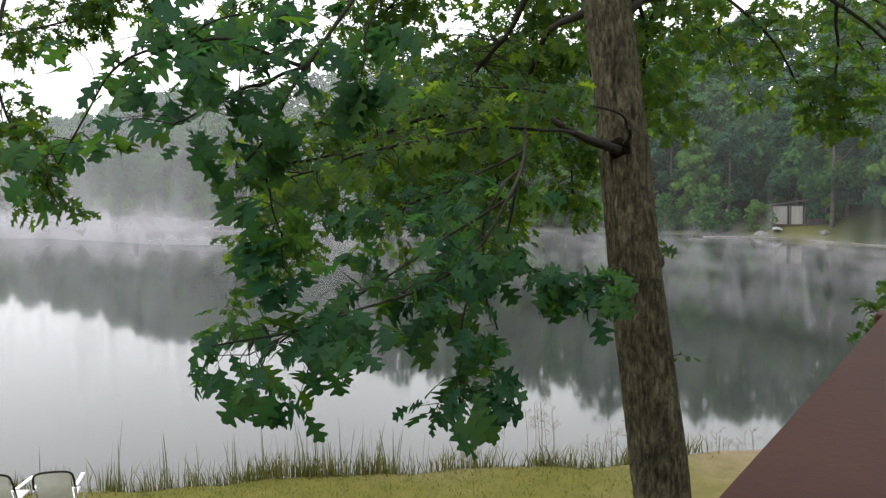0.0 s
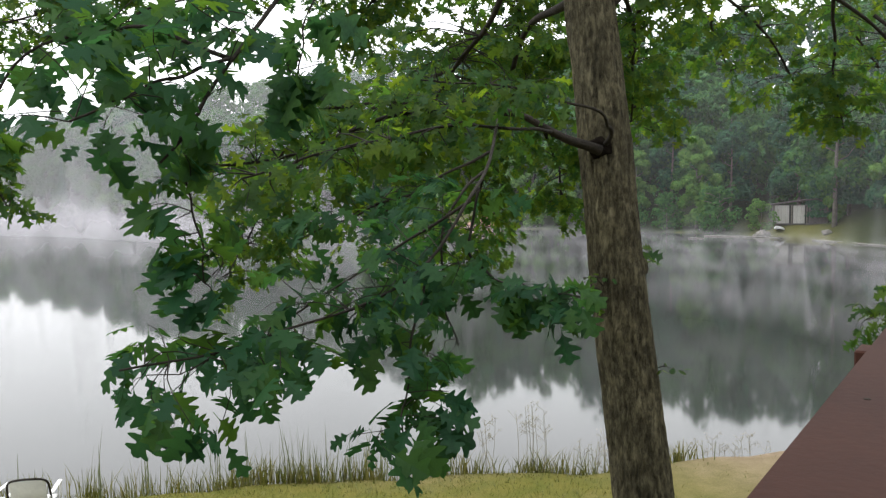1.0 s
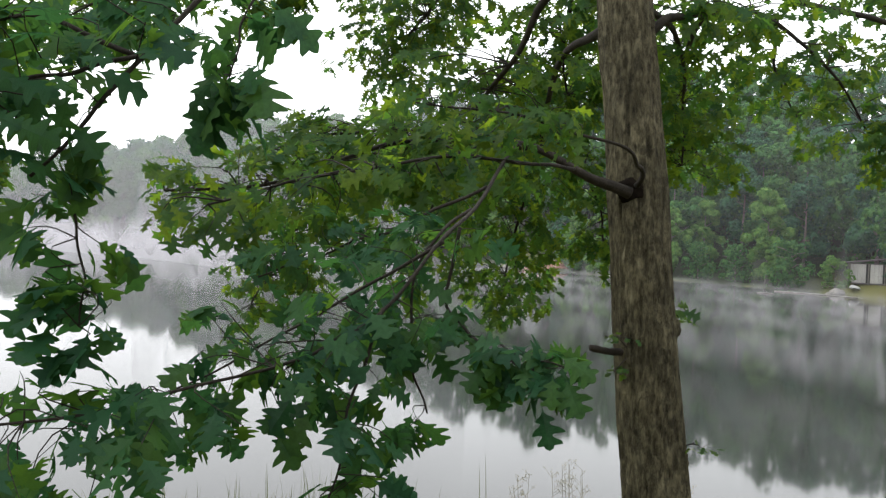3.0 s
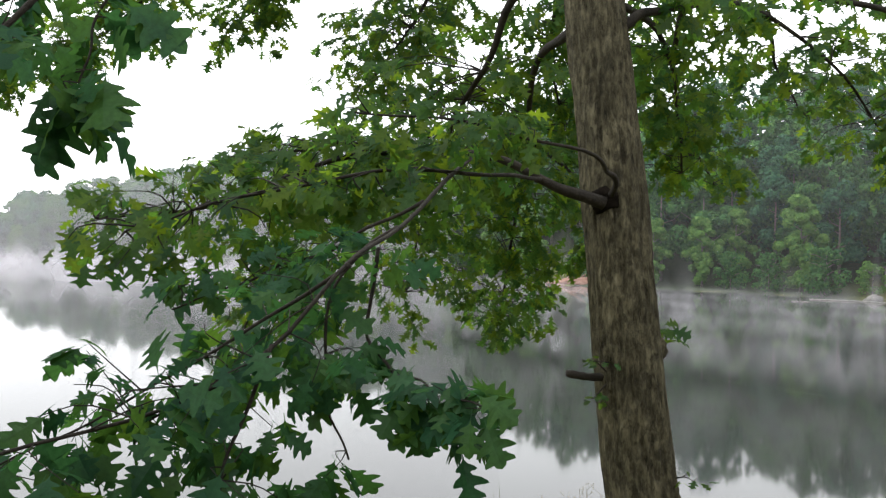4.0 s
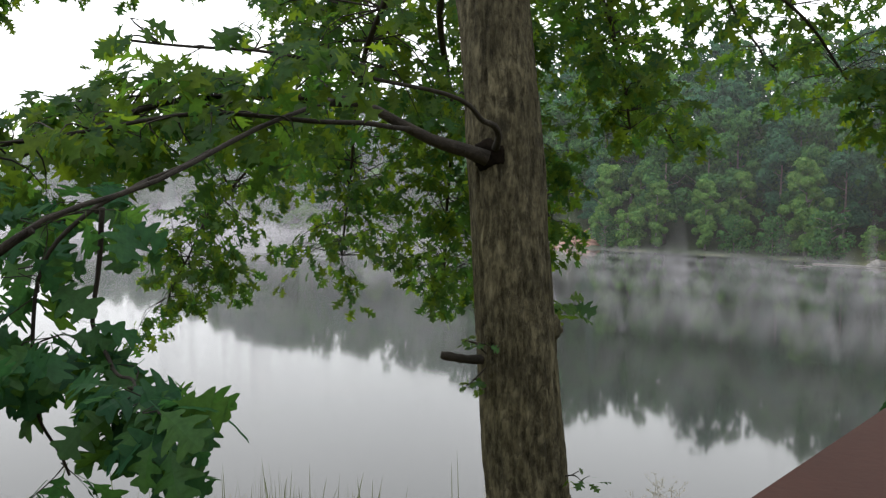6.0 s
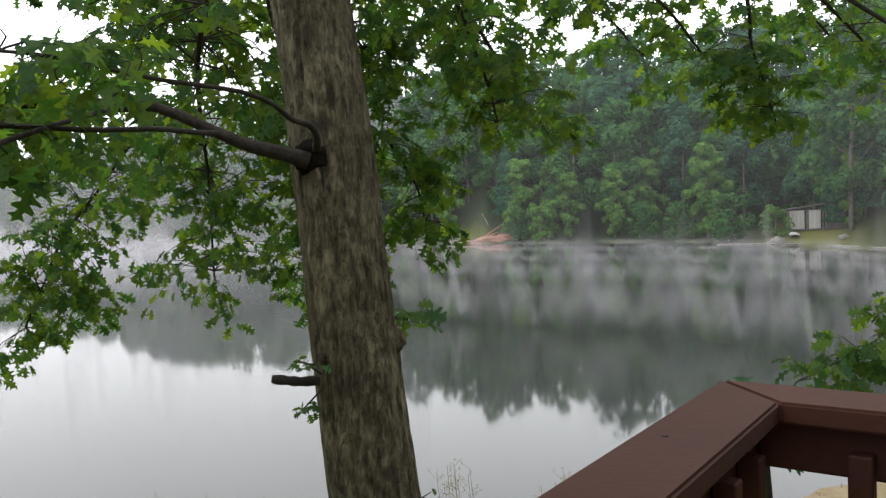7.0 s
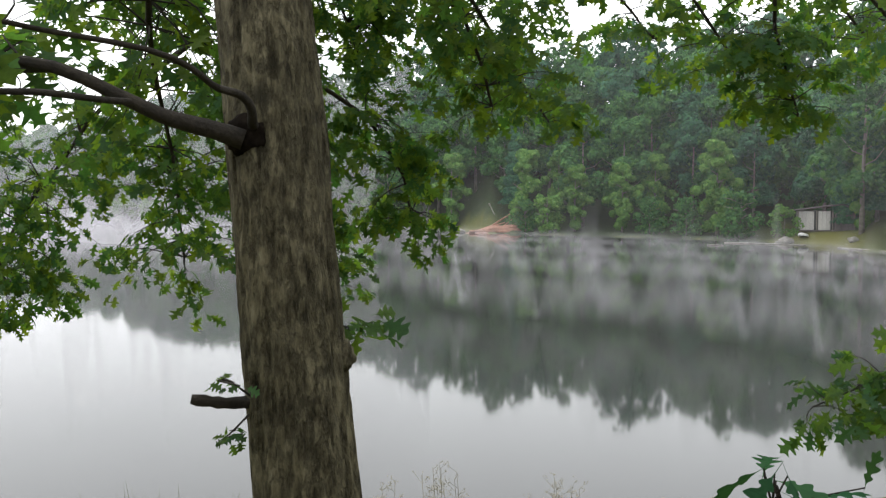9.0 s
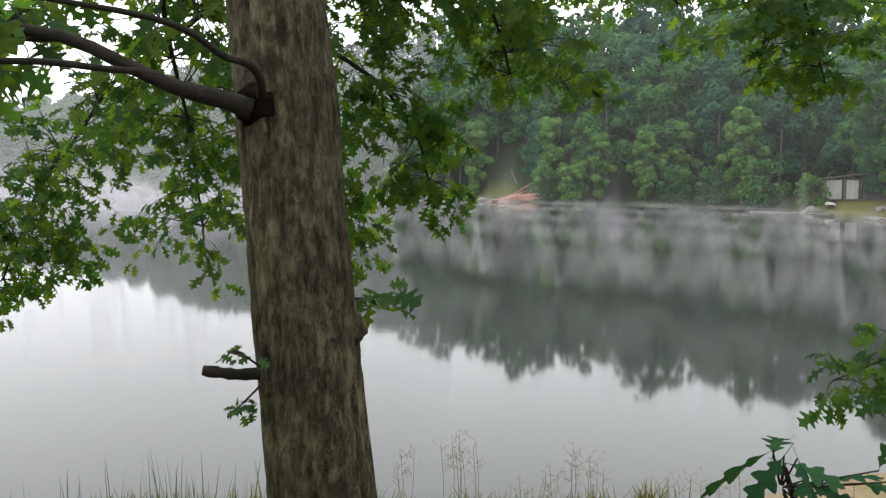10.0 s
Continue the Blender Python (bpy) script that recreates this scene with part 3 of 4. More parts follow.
def leaf_matrix(p, d, size, rng):
    d = d.normalized()
    up = Vector((rng.gauss(0, 0.65), rng.gauss(-0.5, 0.6), 0.85))
    y = up.cross(d)
    if y.length < 1e-3:
        y = Vector((0, 1, 0))
    y.normalize()
    z = d.cross(y)
    return Matrix(((d.x * size, y.x * size, z.x * size, p.x), (d.y * size, y.y * size, z.y * size, p.y), (d.z * size, y.z * size, z.z * size, p.z), (0, 0, 0, 1)))


def sprays(line, n_twigs, spread, start, seed, wood, droop=0.25, leaves=(6, 10), size=0.14, bias=(0, 0, 0), thick=1.0):
    """Twigs off a limb, each ending in a loose rosette of leaves. Returns the leaves' poses."""
    rng = random.Random(seed)
    out = []
    n = len(line)
    for _ in range(n_twigs):
        i = min(n - 1, int(n * (start + (1 - start) * rng.random())))
        p0 = Vector(line[i])
        for _try in range(30):
            e = Vector((rng.uniform(-1, 1), rng.uniform(-1, 1), rng.uniform(-1, 1)))
            if 0.25 < e.length < 1:
                break
        off = Vector((e.x * spread[0] + bias[0], e.y * spread[1] + bias[1], e.z * spread[2] + bias[2]))
        p2 = p0 + off
        p1 = p0 + off * 0.5 + Vector((rng.gauss(0, 0.05), rng.gauss(0, 0.05), 0.12 * off.length))
        pts = smooth_line([p0, p1, p2], 6)
        r0 = (0.004 + 0.004 * off.length) * thick
        wood.add(*tube(pts, list(np.linspace(r0, 0.0013, 6)), 4, cap=False))
        way = Vector(pts[-1]) - Vector(pts[-2])
        way.normalize()
        for k in range(rng.randint(*leaves)):
            u = 1 - 0.55 * rng.random() ** 1.6
            p = Vector(pts[0]).lerp(Vector(pts[-1]), u) if u < 0.5 else Vector(pts[min(5, int(u * 5 + 0.5))])
            p = p + Vector((rng.gauss(0, 0.02), rng.gauss(0, 0.02), rng.gauss(0, 0.015)))
            a = rng.uniform(0, 6.28)
            d = way * rng.uniform(0.2, 0.9) + Vector((math.cos(a), math.sin(a), rng.uniform(-0.35, 0.25) - droop)) * 0.9
            s = size * rng.uniform(0.6, 1.25)
            out.append(leaf_matrix(p + d.normalized() * (0.28 * s), d, s, rng))
    return out


def leaf_heap(poses, shapes, seed):
    rng = random.Random(seed)
    h = Heap()
    for m in poses:
        v, f = rng.choice(shapes)
        M = np.array(m)
        h.add([tuple(q) for q in v @ M[:3, :3].T + M[:3, 3]], f)
    return h.data()


def build_trunk():
    """The main stem: an uneven column with deep furrows in its bark."""
    axis = smooth_line([(1.86, 6.02, 0.6), (1.77, 6.12, 1.9), (1.665, 6.23, 3.08), (1.54, 6.32, 4.15), (1.455, 6.38, 5.0), (1.385, 6.45, 5.85), (1.28, 6.52, 6.8), (1.15, 6.6, 8.0), (1.05, 6.7, 9.5), (1.1, 6.8, 11.5)], 420)
    sides = 110
    v, f = [], []
    for i, p in enumerate(axis):
        z = p[2]
        r = np.interp(z, [0.5, 1.2, 3.0, 4.2, 5.0, 6.0, 8, 11.5], [0.36, 0.27, 0.224, 0.216, 0.202, 0.193, 0.165, 0.09])
        for k in range(sides):
            t = 2 * math.pi * k / sides
            c, s = math.cos(t), math.sin(t)
            q = Vector((c * 3.1, s * 3.1, z * 0.75))
            ridge = 1 - abs(noise.noise(Vector((c * 6.2 + 5, s * 6.2, z * 1.5))) * 2)
            ridge2 = 1 - abs(noise.noise(Vector((c * 11 + 9, s * 11, z * 3.2))) * 2)
            lump = noise.noise(q * 0.5) * 0.014 + noise.noise(Vector((c * 1.2, s * 1.2, z * 2.2))) * 0.008
            rr = r + lump - 0.016 * ridge ** 5 - 0.008 * ridge2 ** 4 + 0.003 * noise.noise(Vector((c * 20, s * 20, z * 14)))
            v.append((p[0] + c * rr, p[1] + s * rr, z))
    n = len(axis)
    for i in range(n - 1):
        for k in range(sides):
            k2 = (k + 1) % sides
            f.append((i * sides + k, i * sides + k2, (i + 1) * sides + k2, (i + 1) * sides + k))
    return v, f


oak = thing("oak_tree", (1.86, 6.02, land_at(1.86, 6.02)), "mature oak with furrowed grey bark and drooping lobed leaves", "tree")
part("trunk", build_trunk(), m_bark, oak, "furrowed grey-brown bark", True)
def knot_lump(at, size, seed):
    """A rough, dark swelling of bark round a branch's foot."""
    bm = bmesh.new()
    bmesh.ops.create_icosphere(bm, subdivisions=4, radius=1)
    for q in bm.verts:
        k = 1 + 0.30 * noise.noise(q.co * 1.6 + Vector((seed, 0, 0))) + 0.16 * noise.noise(q.co * 5 + Vector((0, seed, 0)))
        q.co = Vector((q.co.x * size[0], q.co.y * size[1], q.co.z * size[2])) * k + Vector(at)
    return bm


part("knot", knot_lump((1.335, 6.285, 5.712), (0.105, 0.05, 0.08), 3), m_knot, oak, "dark rough knot at a branch", True)
part("knot", knot_lump((1.385, 6.225, 4.66), (0.045, 0.04, 0.08), 8), m_bark, oak, "", True)
part("knot", knot_lump((1.655, 6.40, 4.84), (0.05, 0.05, 0.07), 5), m_bark, oak, "", True)
part("knot", knot_lump((1.72, 6.28, 4.02), (0.05, 0.05, 0.08), 6), m_bark, oak, "", True)
part("branch_stub", tube(smooth_line([(1.44, 6.30, 4.69), (1.25, 6.24, 4.69), (1.115, 6.20, 4.715)], 12), [0.045, 0.036, 0.030, 0.026, 0.024, 0.023, 0.022, 0.022, 0.021, 0.022, 0.024, 0.017], 12, 0.3, 7), m_twig, oak, "broken dead branch stub", True)

# limbs: line, radii at root and tip, twigs, spread, start, leaf size, droop, bias
BOUGHS = []


def limb(pts, r0, r1, twigs, spread, start=0.3, size=0.135, droop=0.35, bias=(0, 0, 0), near=False, leaves=(6, 10)):
    line, r = smooth_line(pts, 26), random.Random(900 + len(BOUGHS))
    a, b, w = r.uniform(0, 6.28), r.uniform(0, 6.28), 0.014 * min(1.0, r0 / 0.03 + 0.3)
    line = [p + np.array((math.sin(i * 0.7 + a), math.sin(i * 0.5 + b), math.sin(i * 0.8 + a + b))) * w * min(i / 5, (25 - i) / 5, 1.0) for i, p in enumerate(line)]
    BOUGHS.append((line, r0, r1, twigs, spread, start, size, droop, bias, near, leaves))


# the long limb that leaves the knot and arches over the water
limb([(1.32, 6.25, 5.69), (1.15, 6.19, 5.745), (0.97, 6.13, 5.82), (0.68, 6.03, 5.93), (0.32, 5.95, 5.97), (-0.08, 5.8, 5.9), (-0.55, 5.7, 5.73), (-0.96, 5.6, 5.60), (-1.38, 5.52, 5.56)], 0.040, 0.008, 84, (0.34, 0.50, 0.24), 0.40, 0.125, bias=(0, 0, -0.02), leaves=(5, 8))
limb([(0.97, 6.13, 5.82), (0.80, 5.75, 5.80), (0.45, 5.4, 5.80), (0.0, 5.15, 5.74), (-0.5, 5.0, 5.60), (-0.9, 4.95, 5.48)], 0.013, 0.006, 44, (0.34, 0.36, 0.24), 0.4, 0.125, bias=(0, 0, -0.04), leaves=(5, 8))
limb([(1.36, 6.24, 5.74), (1.37, 6.12, 5.81), (1.32, 5.95, 5.86), (1.20, 5.75, 5.91), (0.9, 5.5, 5.98), (0.5, 5.25, 6.02), (0.1, 5.05, 6.03)], 0.020, 0.005, 14, (0.30, 0.32, 0.16), 0.65, 0.125, leaves=(5, 8))
limb([(0.68, 6.03, 5.93), (0.3, 6.25, 5.97), (-0.2, 6.4, 6.05), (-0.7, 6.5, 6.02), (-1.1, 6.5, 5.9)], 0.018, 0.006, 36, (0.36, 0.36, 0.20), 0.35, 0.125, leaves=(5, 8))
limb([(-1.6, 7.4, 8.6), (-3.3, 7.0, 7.6), (-3.5, 6.5, 6.4), (-3.22, 6.3, 5.8), (-2.9, 6.2, 5.3)], 0.03, 0.006, 38, (0.30, 0.4, 0.32), 0.6)
# the low limb that comes towards the house
limb([(0.6, 6.02, 5.95), (0.52, 5.2, 5.72), (0.43, 4.55, 5.5), (0.36, 4.1, 5.36), (0.18, 3.85, 5.12), (-0.1, 3.65, 4.94), (-0.38, 3.4, 4.87), (-0.62, 3.2, 4.83), (-0.85, 3.1, 4.80)], 0.011, 0.004, 40, (0.36, 0.40, 0.24), 0.4, 0.125, 0.4, (0, 0, -0.06), near=True, leaves=(4, 7))
limb([(0.40, 4.35, 5.42), (0.36, 4.38, 5.12), (0.47, 4.28, 4.98), (0.62, 4.2, 4.91), (0.74, 4.05, 4.89)], 0.008, 0.004, 10, (0.16, 0.18, 0.11), 0.45, 0.125, 0.45, near=True, leaves=(4, 7))
limb([(0.18, 3.85, 5.12), (0.12, 3.7, 4.85), (0.08, 3.6, 4.55), (0.07, 3.55, 4.40)], 0.007, 0.003, 13, (0.26, 0.26, 0.18), 0.35, 0.135, 0.45, near=True, leaves=(4, 7))
limb([(0.36, 4.1, 5.36), (-0.05, 4.1, 5.10), (-0.45, 3.95, 4.85), (-0.9, 3.85, 4.62)], 0.008, 0.003, 20, (0.32, 0.36, 0.24), 0.25, 0.125, 0.4, near=True, leaves=(4, 7))
limb([(0.48, 4.9, 5.62), (0.10, 4.85, 5.42), (-0.25, 4.8, 5.28), (-0.55, 4.7, 5.15)], 0.009, 0.004, 22, (0.30, 0.34, 0.22), 0.25, 0.12, 0.4, near=True, leaves=(4, 7))
limb([(0.43, 4.55, 5.5), (0.28, 4.35, 5.35), (0.22, 4.3, 5.1), (0.24, 4.3, 4.85), (0.30, 4.35, 4.65)], 0.008, 0.004, 13, (0.20, 0.24, 0.20), 0.15, 0.135, 0.5, near=True, leaves=(4, 7))
limb([(0.47, 4.28, 4.98), (0.66, 4.1, 4.96), (0.82, 3.92, 4.94)], 0.005, 0.003, 5, (0.10, 0.14, 0.07), 0.3, 0.12, 0.3, near=True, leaves=(4, 6))
# a branch hanging in from above
limb([(1.15, 6.5, 7.6), (0.7, 5.3, 7.3), (0.2, 4.4, 6.8), (-0.1, 3.95, 6.5), (-0.32, 3.68, 6.27), (-0.54, 3.42, 5.89), (-0.62, 3.28, 5.65), (-0.72, 3.18, 5.50)], 0.024, 0.005, 13, (0.28, 0.28, 0.24), 0.62, 0.125, 0.4, (-0.08, 0, 0), near=True, leaves=(4, 7))
limb([(-0.62, 3.28, 5.65), (-0.68, 3.32, 5.44), (-0.64, 3.33, 5.27), (-0.60, 3.25, 5.08)], 0.006, 0.003, 11, (0.22, 0.24, 0.18), 0.4, 0.135, 0.45, near=True, leaves=(4, 7))
limb([(-0.54, 3.42, 5.89), (-0.75, 3.15, 5.75), (-0.92, 2.95, 5.62)], 0.008, 0.004, 10, (0.26, 0.26, 0.28), 0.3, 0.125, 0.4, near=True, leaves=(4, 7))
limb([(-0.20, 3.83, 6.38), (-0.30, 3.7, 6.1), (-0.33, 3.63, 5.84)], 0.006, 0.003, 7, (0.10, 0.12, 0.12), 0.4, 0.17, 0.8, near=True, leaves=(4, 6))
limb([(-0.1, 3.95, 6.5), (-0.5, 4.05, 6.4), (-0.9, 4.1, 6.28), (-1.35, 4.2, 6.15)], 0.012, 0.004, 16, (0.32, 0.3, 0.28), 0.35, 0.14, 0.35, near=True, leaves=(4, 7))
limb([(-0.54, 3.42, 5.89), (-0.9, 3.4, 6.0), (-1.3, 3.4, 5.88), (-1.55, 3.4, 5.5)], 0.009, 0.004, 18, (0.30, 0.30, 0.30), 0.3, 0.13, 0.4, near=True, leaves=(4, 7))
# lake-side limbs, drooping low behind the stem
limb([(1.22, 6.55, 7.06), (0.98, 6.62, 7.09), (0.74, 6.9, 7.06), (0.53, 7.4, 6.75), (0.2, 8.2, 6.42), (-0.3, 9.8, 5.7), (-0.7, 11.1, 4.9)], 0.05, 0.01, 125, (1.0, 0.8, 0.65), 0.5, bias=(0, 0, -0.1), leaves=(9, 14))
limb([(1.24, 6.6, 6.84), (1.06, 6.95, 6.82), (0.88, 7.6, 6.72), (0.75, 9.2, 6.1), (0.55, 10.5, 5.2), (0.40, 11.3, 4.5)], 0.045, 0.01, 105, (0.7, 0.7, 0.55), 0.55, leaves=(9, 14))
limb([(0.85, 9.0, 6.4), (1.3, 9.8, 6.1), (1.55, 10.3, 5.6), (1.6, 10.5, 5.2)], 0.02, 0.008, 50, (0.5, 0.6, 0.42), 0.2, leaves=(9, 14))
limb([(0.2, 9.2, 6.7), (-1.2, 10.2, 6.1), (-2.1, 10.6, 5.2), (-2.6, 10.8, 4.4)], 0.025, 0.008, 110, (0.8, 0.7, 0.65), 0.3, leaves=(9, 14))
# the high crown over the water
limb([(1.05, 6.9, 9.4), (2.8, 8.4, 8.6), (4.3, 9.6, 7.9), (5.8, 10.4, 7.5)], 0.05, 0.012, 32, (1.0, 1.0, 0.5), 0.35, leaves=(9, 14))
limb([(1.85, 6.9, 7.0), (2.0, 8.4, 7.0), (2.3, 9.8, 6.75), (2.7, 10.8, 6.35), (2.9, 11.2, 6.15)], 0.025, 0.008, 34, (0.5, 0.6, 0.28), 0.35, leaves=(9, 14))
limb([(2.6, 7.8, 7.2), (3.0, 9.2, 7.2), (3.5, 10.4, 7.05), (3.9, 11.2, 6.95)], 0.022, 0.008, 32, (0.75, 0.8, 0.34), 0.25, leaves=(9, 14))
limb([(1.1, 6.65, 8.7), (-0.4, 8.2, 8.6), (-1.6, 9.5, 8.2), (-2.5, 10.0, 7.75)], 0.035, 0.01, 62, (0.5, 0.6, 0.3), 0.55, leaves=(9, 14))
limb([(1.05, 6.7, 9.2), (0.4, 8.5, 8.8), (-0.4, 10.2, 8.0), (-1.2, 11.2, 7.4)], 0.06, 0.012, 170, (1.0, 1.0, 0.6), 0.4, leaves=(9, 14))
limb([(1.15, 6.6, 8.4), (1.1, 8.0, 8.0), (1.0, 9.4, 7.4), (1.15, 10.5, 6.7)], 0.045, 0.01, 125, (0.8, 0.8, 0.6), 0.4, leaves=(9, 14))
limb([(1.1, 6.65, 8.7), (-0.6, 7.8, 8.9), (-2.6, 9.2, 8.3), (-4.0, 9.8, 7.6), (-5.5, 10, 7.3)], 0.05, 0.01, 120, (0.6, 0.8, 0.36), 0.5, leaves=(9, 14))
limb([(1.05, 6.7, 9.0), (1.4, 8.6, 8.6), (1.7, 10.4, 7.7), (2.0, 11.6, 7.0)], 0.06, 0.012, 78, (1.0, 0.9, 0.5), 0.4, leaves=(9, 14))
limb([(1.36, 6.5, 6.70), (1.55, 6.55, 6.86), (1.85, 6.9, 7.0), (2.6, 7.8, 7.2), (3.6, 9.2, 7.0), (4.4, 10.2, 6.5)], 0.04, 0.01, 56, (0.8, 0.8, 0.42), 0.35, leaves=(9, 14))
limb([(1.3, 6.55, 7.0), (1.8, 7.6, 7.0), (2.1, 8.8, 6.7), (2.3, 9.8, 6.2)], 0.03, 0.01, 52, (0.65, 0.7, 0.4), 0.35, leaves=(9, 14))
limb([(2.6, 7.8, 7.4), (4.0, 8.6, 7.3), (5.2, 9.6, 6.9), (6.2, 10.6, 6.4)], 0.03, 0.01, 42, (0.8, 0.9, 0.42), 0.3, leaves=(9, 14))
limb([(4.0, 8.6, 7.3), (4.4, 9.4, 6.6), (4.7, 9.8, 6.1)], 0.02, 0.008, 34, (0.5, 0.5, 0.35), 0.4, leaves=(9, 14))
limb([(4.6, 9.0, 7.2), (5.5, 8.7, 6.3), (5.4, 8.5, 5.0), (4.9, 8.5, 4.4), (4.35, 8.5, 4.12)], 0.02, 0.005, 22, (0.28, 0.4, 0.17), 0.55, leaves=(8, 12))
limb([(1.05, 6.9, 9.6), (3.0, 9.0, 9.0), (5.0, 11.2, 8.0), (6.5, 12.6, 7.2)], 0.06, 0.012, 62, (1.1, 1.1, 0.5), 0.4, leaves=(9, 14))


near_leaves, LEAF_LIMIT = [], 300
for i, (line, r0, r1, twigs, spread, start, size, droop, bias, near, lv) in enumerate(BOUGHS):
    wood = Heap()
    wood.add(*tube(line, list(np.geomspace(r0, r1, len(line))), 9, 0.12, i))
    poses = sprays(line, twigs, spread, start, 100 + i, wood, droop, lv, size, bias, 0.55 if near else 1.0)
    ob = part("limb", wood.data(), m_twig, oak, "", True)
    if near:
        near_leaves += poses
    else:
        f = part("foliage", leaf_heap(poses, LEAVES_LOW, i), m_leaf_lit, oak, "dense lobed green leaves")
        tagged(f, kind="stuff")
near_leaves.sort(key=lambda m: m.translation.y)
for i, m in enumerate(near_leaves[:LEAF_LIMIT]):
    ob = new("leaf", LEAF_MESHES[i % 8])
    ob.parent = oak
    ob.matrix_parent_inverse = oak.matrix_basis.inverted()
    ob.matrix_basis = m
tagged(part("foliage", leaf_heap(near_leaves[LEAF_LIMIT:], LEAVES, 77), m_leaf, oak), kind="stuff")


# ---- deck ----
RAIL_DIR = Vector((0.548, 0.8365, 0))
RAIL_IN = Vector((0.8365, -0.548, 0))
CORNER = Vector((2.515, 4.14, 0))
CAP_TOP, FLOOR_Z = 5.10, 4.04
# deck space: x along the rail away from the corner (back), y inwards, z up
DECK = Matrix(((-RAIL_DIR.x, RAIL_IN.x, 0, CORNER.x), (-RAIL_DIR.y, RAIL_IN.y, 0, CORNER.y), (0, 0, 1, 0), (0, 0, 0, 1)))


def deck_box(x0, x1, y0, y1, z0, z1, bevel=0.004):
    m = DECK @ Matrix.Translation(((x0 + x1) / 2, (y0 + y1) / 2, (z0 + z1) / 2))
    bm = box_bm(abs(x1 - x0), abs(y1 - y0), z1 - z0, m, bevel)
    bmesh.ops.recalc_face_normals(bm, faces=bm.faces)
    return bm


def prism(poly, z0, z1):
    bm = bmesh.new()
    a = [bm.verts.new(DECK @ Vector((x, y, z0))) for x, y in poly]
    b = [bm.verts.new(DECK @ Vector((x, y, z1))) for x, y in poly]
    bm.faces.new(a), bm.faces.new(b)
    n = len(poly)
    for i in range(n):
        bm.faces.new((a[i], a[(i + 1) % n], b[(i + 1) % n], b[i]))
    bmesh.ops.recalc_face_normals(bm, faces=bm.faces)
    bmesh.ops.bevel(bm, geom=list(bm.edges), offset=0.005, segments=2, affect="EDGES")
    return bm


LONG, WIDE, CAP = 8.0, 2.6, 0.14
SPECKS = [(1.505, 2.60, 0.016), (1.425, 2.44, 0.014), (1.54, 2.70, 0.008), (1.39, 2.36, 0.006)]
rail = thing("deck_railing", DECK @ Vector((LONG / 2, 0.07, FLOOR_Z)), "red-brown painted wooden deck railing with a flat cap", "railing")
part("cap_board", prism([(0, 0), (LONG, 0), (LONG, CAP), (CAP, CAP)], CAP_TOP - 0.038, CAP_TOP), m_rail, rail, "flat red-brown cap board")
part("cap_board", prism([(-0.0015, 0.0015), (CAP - 0.0015, CAP + 0.0015), (CAP - 0.0015, WIDE), (-0.0015, WIDE)], CAP_TOP - 0.038, CAP_TOP), m_rail, rail, "flat red-brown cap board")
for z0, z1 in ((CAP_TOP - 0.130, CAP_TOP - 0.040), (FLOOR_Z + 0.08, FLOOR_Z + 0.17)):
    part("rail_bar", deck_box(0.05, LONG, 0.05, 0.088, z0, z1), m_rail, rail)
    part("rail_bar", deck_box(0.05, 0.088, 0.09, WIDE, z0, z1), m_rail, rail)
base_b = deck_box(-0.019, 0.019, -0.019, 0.019, -0.43, 0.43, 0.003)
bmesh.ops.transform(base_b, matrix=Matrix.Translation(-CORNER), verts=base_b.verts)
bal = bpy.data.meshes.new("baluster")
base_b.to_mesh(bal)
base_b.free()
bal.materials.append(m_rail)


def baluster(x, y):
    ob = new("baluster", bal)
    put_under(ob, rail)
    ob.matrix_basis = Matrix.Translation(DECK @ Vector((x, y, (FLOOR_Z + 0.08 + CAP_TOP - 0.04) / 2)))


for i in range(58):
    baluster(0.20 + i * 0.135, 0.108)
for i in range(17):
    baluster(0.108, 0.26 + i * 0.135)
for x, y in ((0.045, 0.0), (2.4, 0.0), (4.8, 0.0), (7.2, 0.0)):
    part("post", deck_box(x, x + 0.089, -0.045, 0.048, 1.2 if y == 0 else FLOOR_Z, CAP_TOP - 0.04), m_rail, rail)
for x, y in ((0.42, 0.045), (1.95, 0.1), (3.1, 0.05)):
    part("screw_head", tube([tuple(DECK @ Vector((x, y, CAP_TOP - 0.004))), tuple(DECK @ Vector((x, y, CAP_TOP + 0.001)))], [0.005, 0.005], 8), m_twig, rail)
paint = surface("chipped_pale_paint", [(0.3, (0.45, 0.42, 0.38)), (0.7, (0.6, 0.57, 0.52))], 20, 0.8)
for k, (x, y, s) in enumerate(SPECKS):
    rr = random.Random(60 + k)
    ring = []
    for q in range(10):
        t = 2 * math.pi * q / 10
        d = s * rr.uniform(0.6, 1.2)
        ring.append((x + d * math.cos(t), y + 0.55 * d * math.sin(t)))
    v = [(a, bb, CAP_TOP + 0.0012) for a, bb in ring] + [(a, bb, CAP_TOP - 0.002) for a, bb in ring]
    part("paint_chip", (v, [tuple(range(10))] + [(q, q + 10, (q + 1) % 10 + 10, (q + 1) % 10) for q in range(10)]), paint, rail, "pale chipped spot")
deck = thing("deck_floor", DECK @ Vector((LONG / 2, WIDE / 2, FLOOR_Z)), "red-brown painted deck floor of long boards", "deck floor", kind="structure")
for i in range(18):
    y0 = 0.05 + i * 0.145
    part("board", deck_box(0.0, LONG, y0, y0 + 0.139, FLOOR_Z - 0.03, FLOOR_Z, 0.003), m_rail, deck)
part("joist", deck_box(0.02, LONG, 0.06, 0.10, FLOOR_Z - 0.26, FLOOR_Z - 0.032), m_rail, deck)
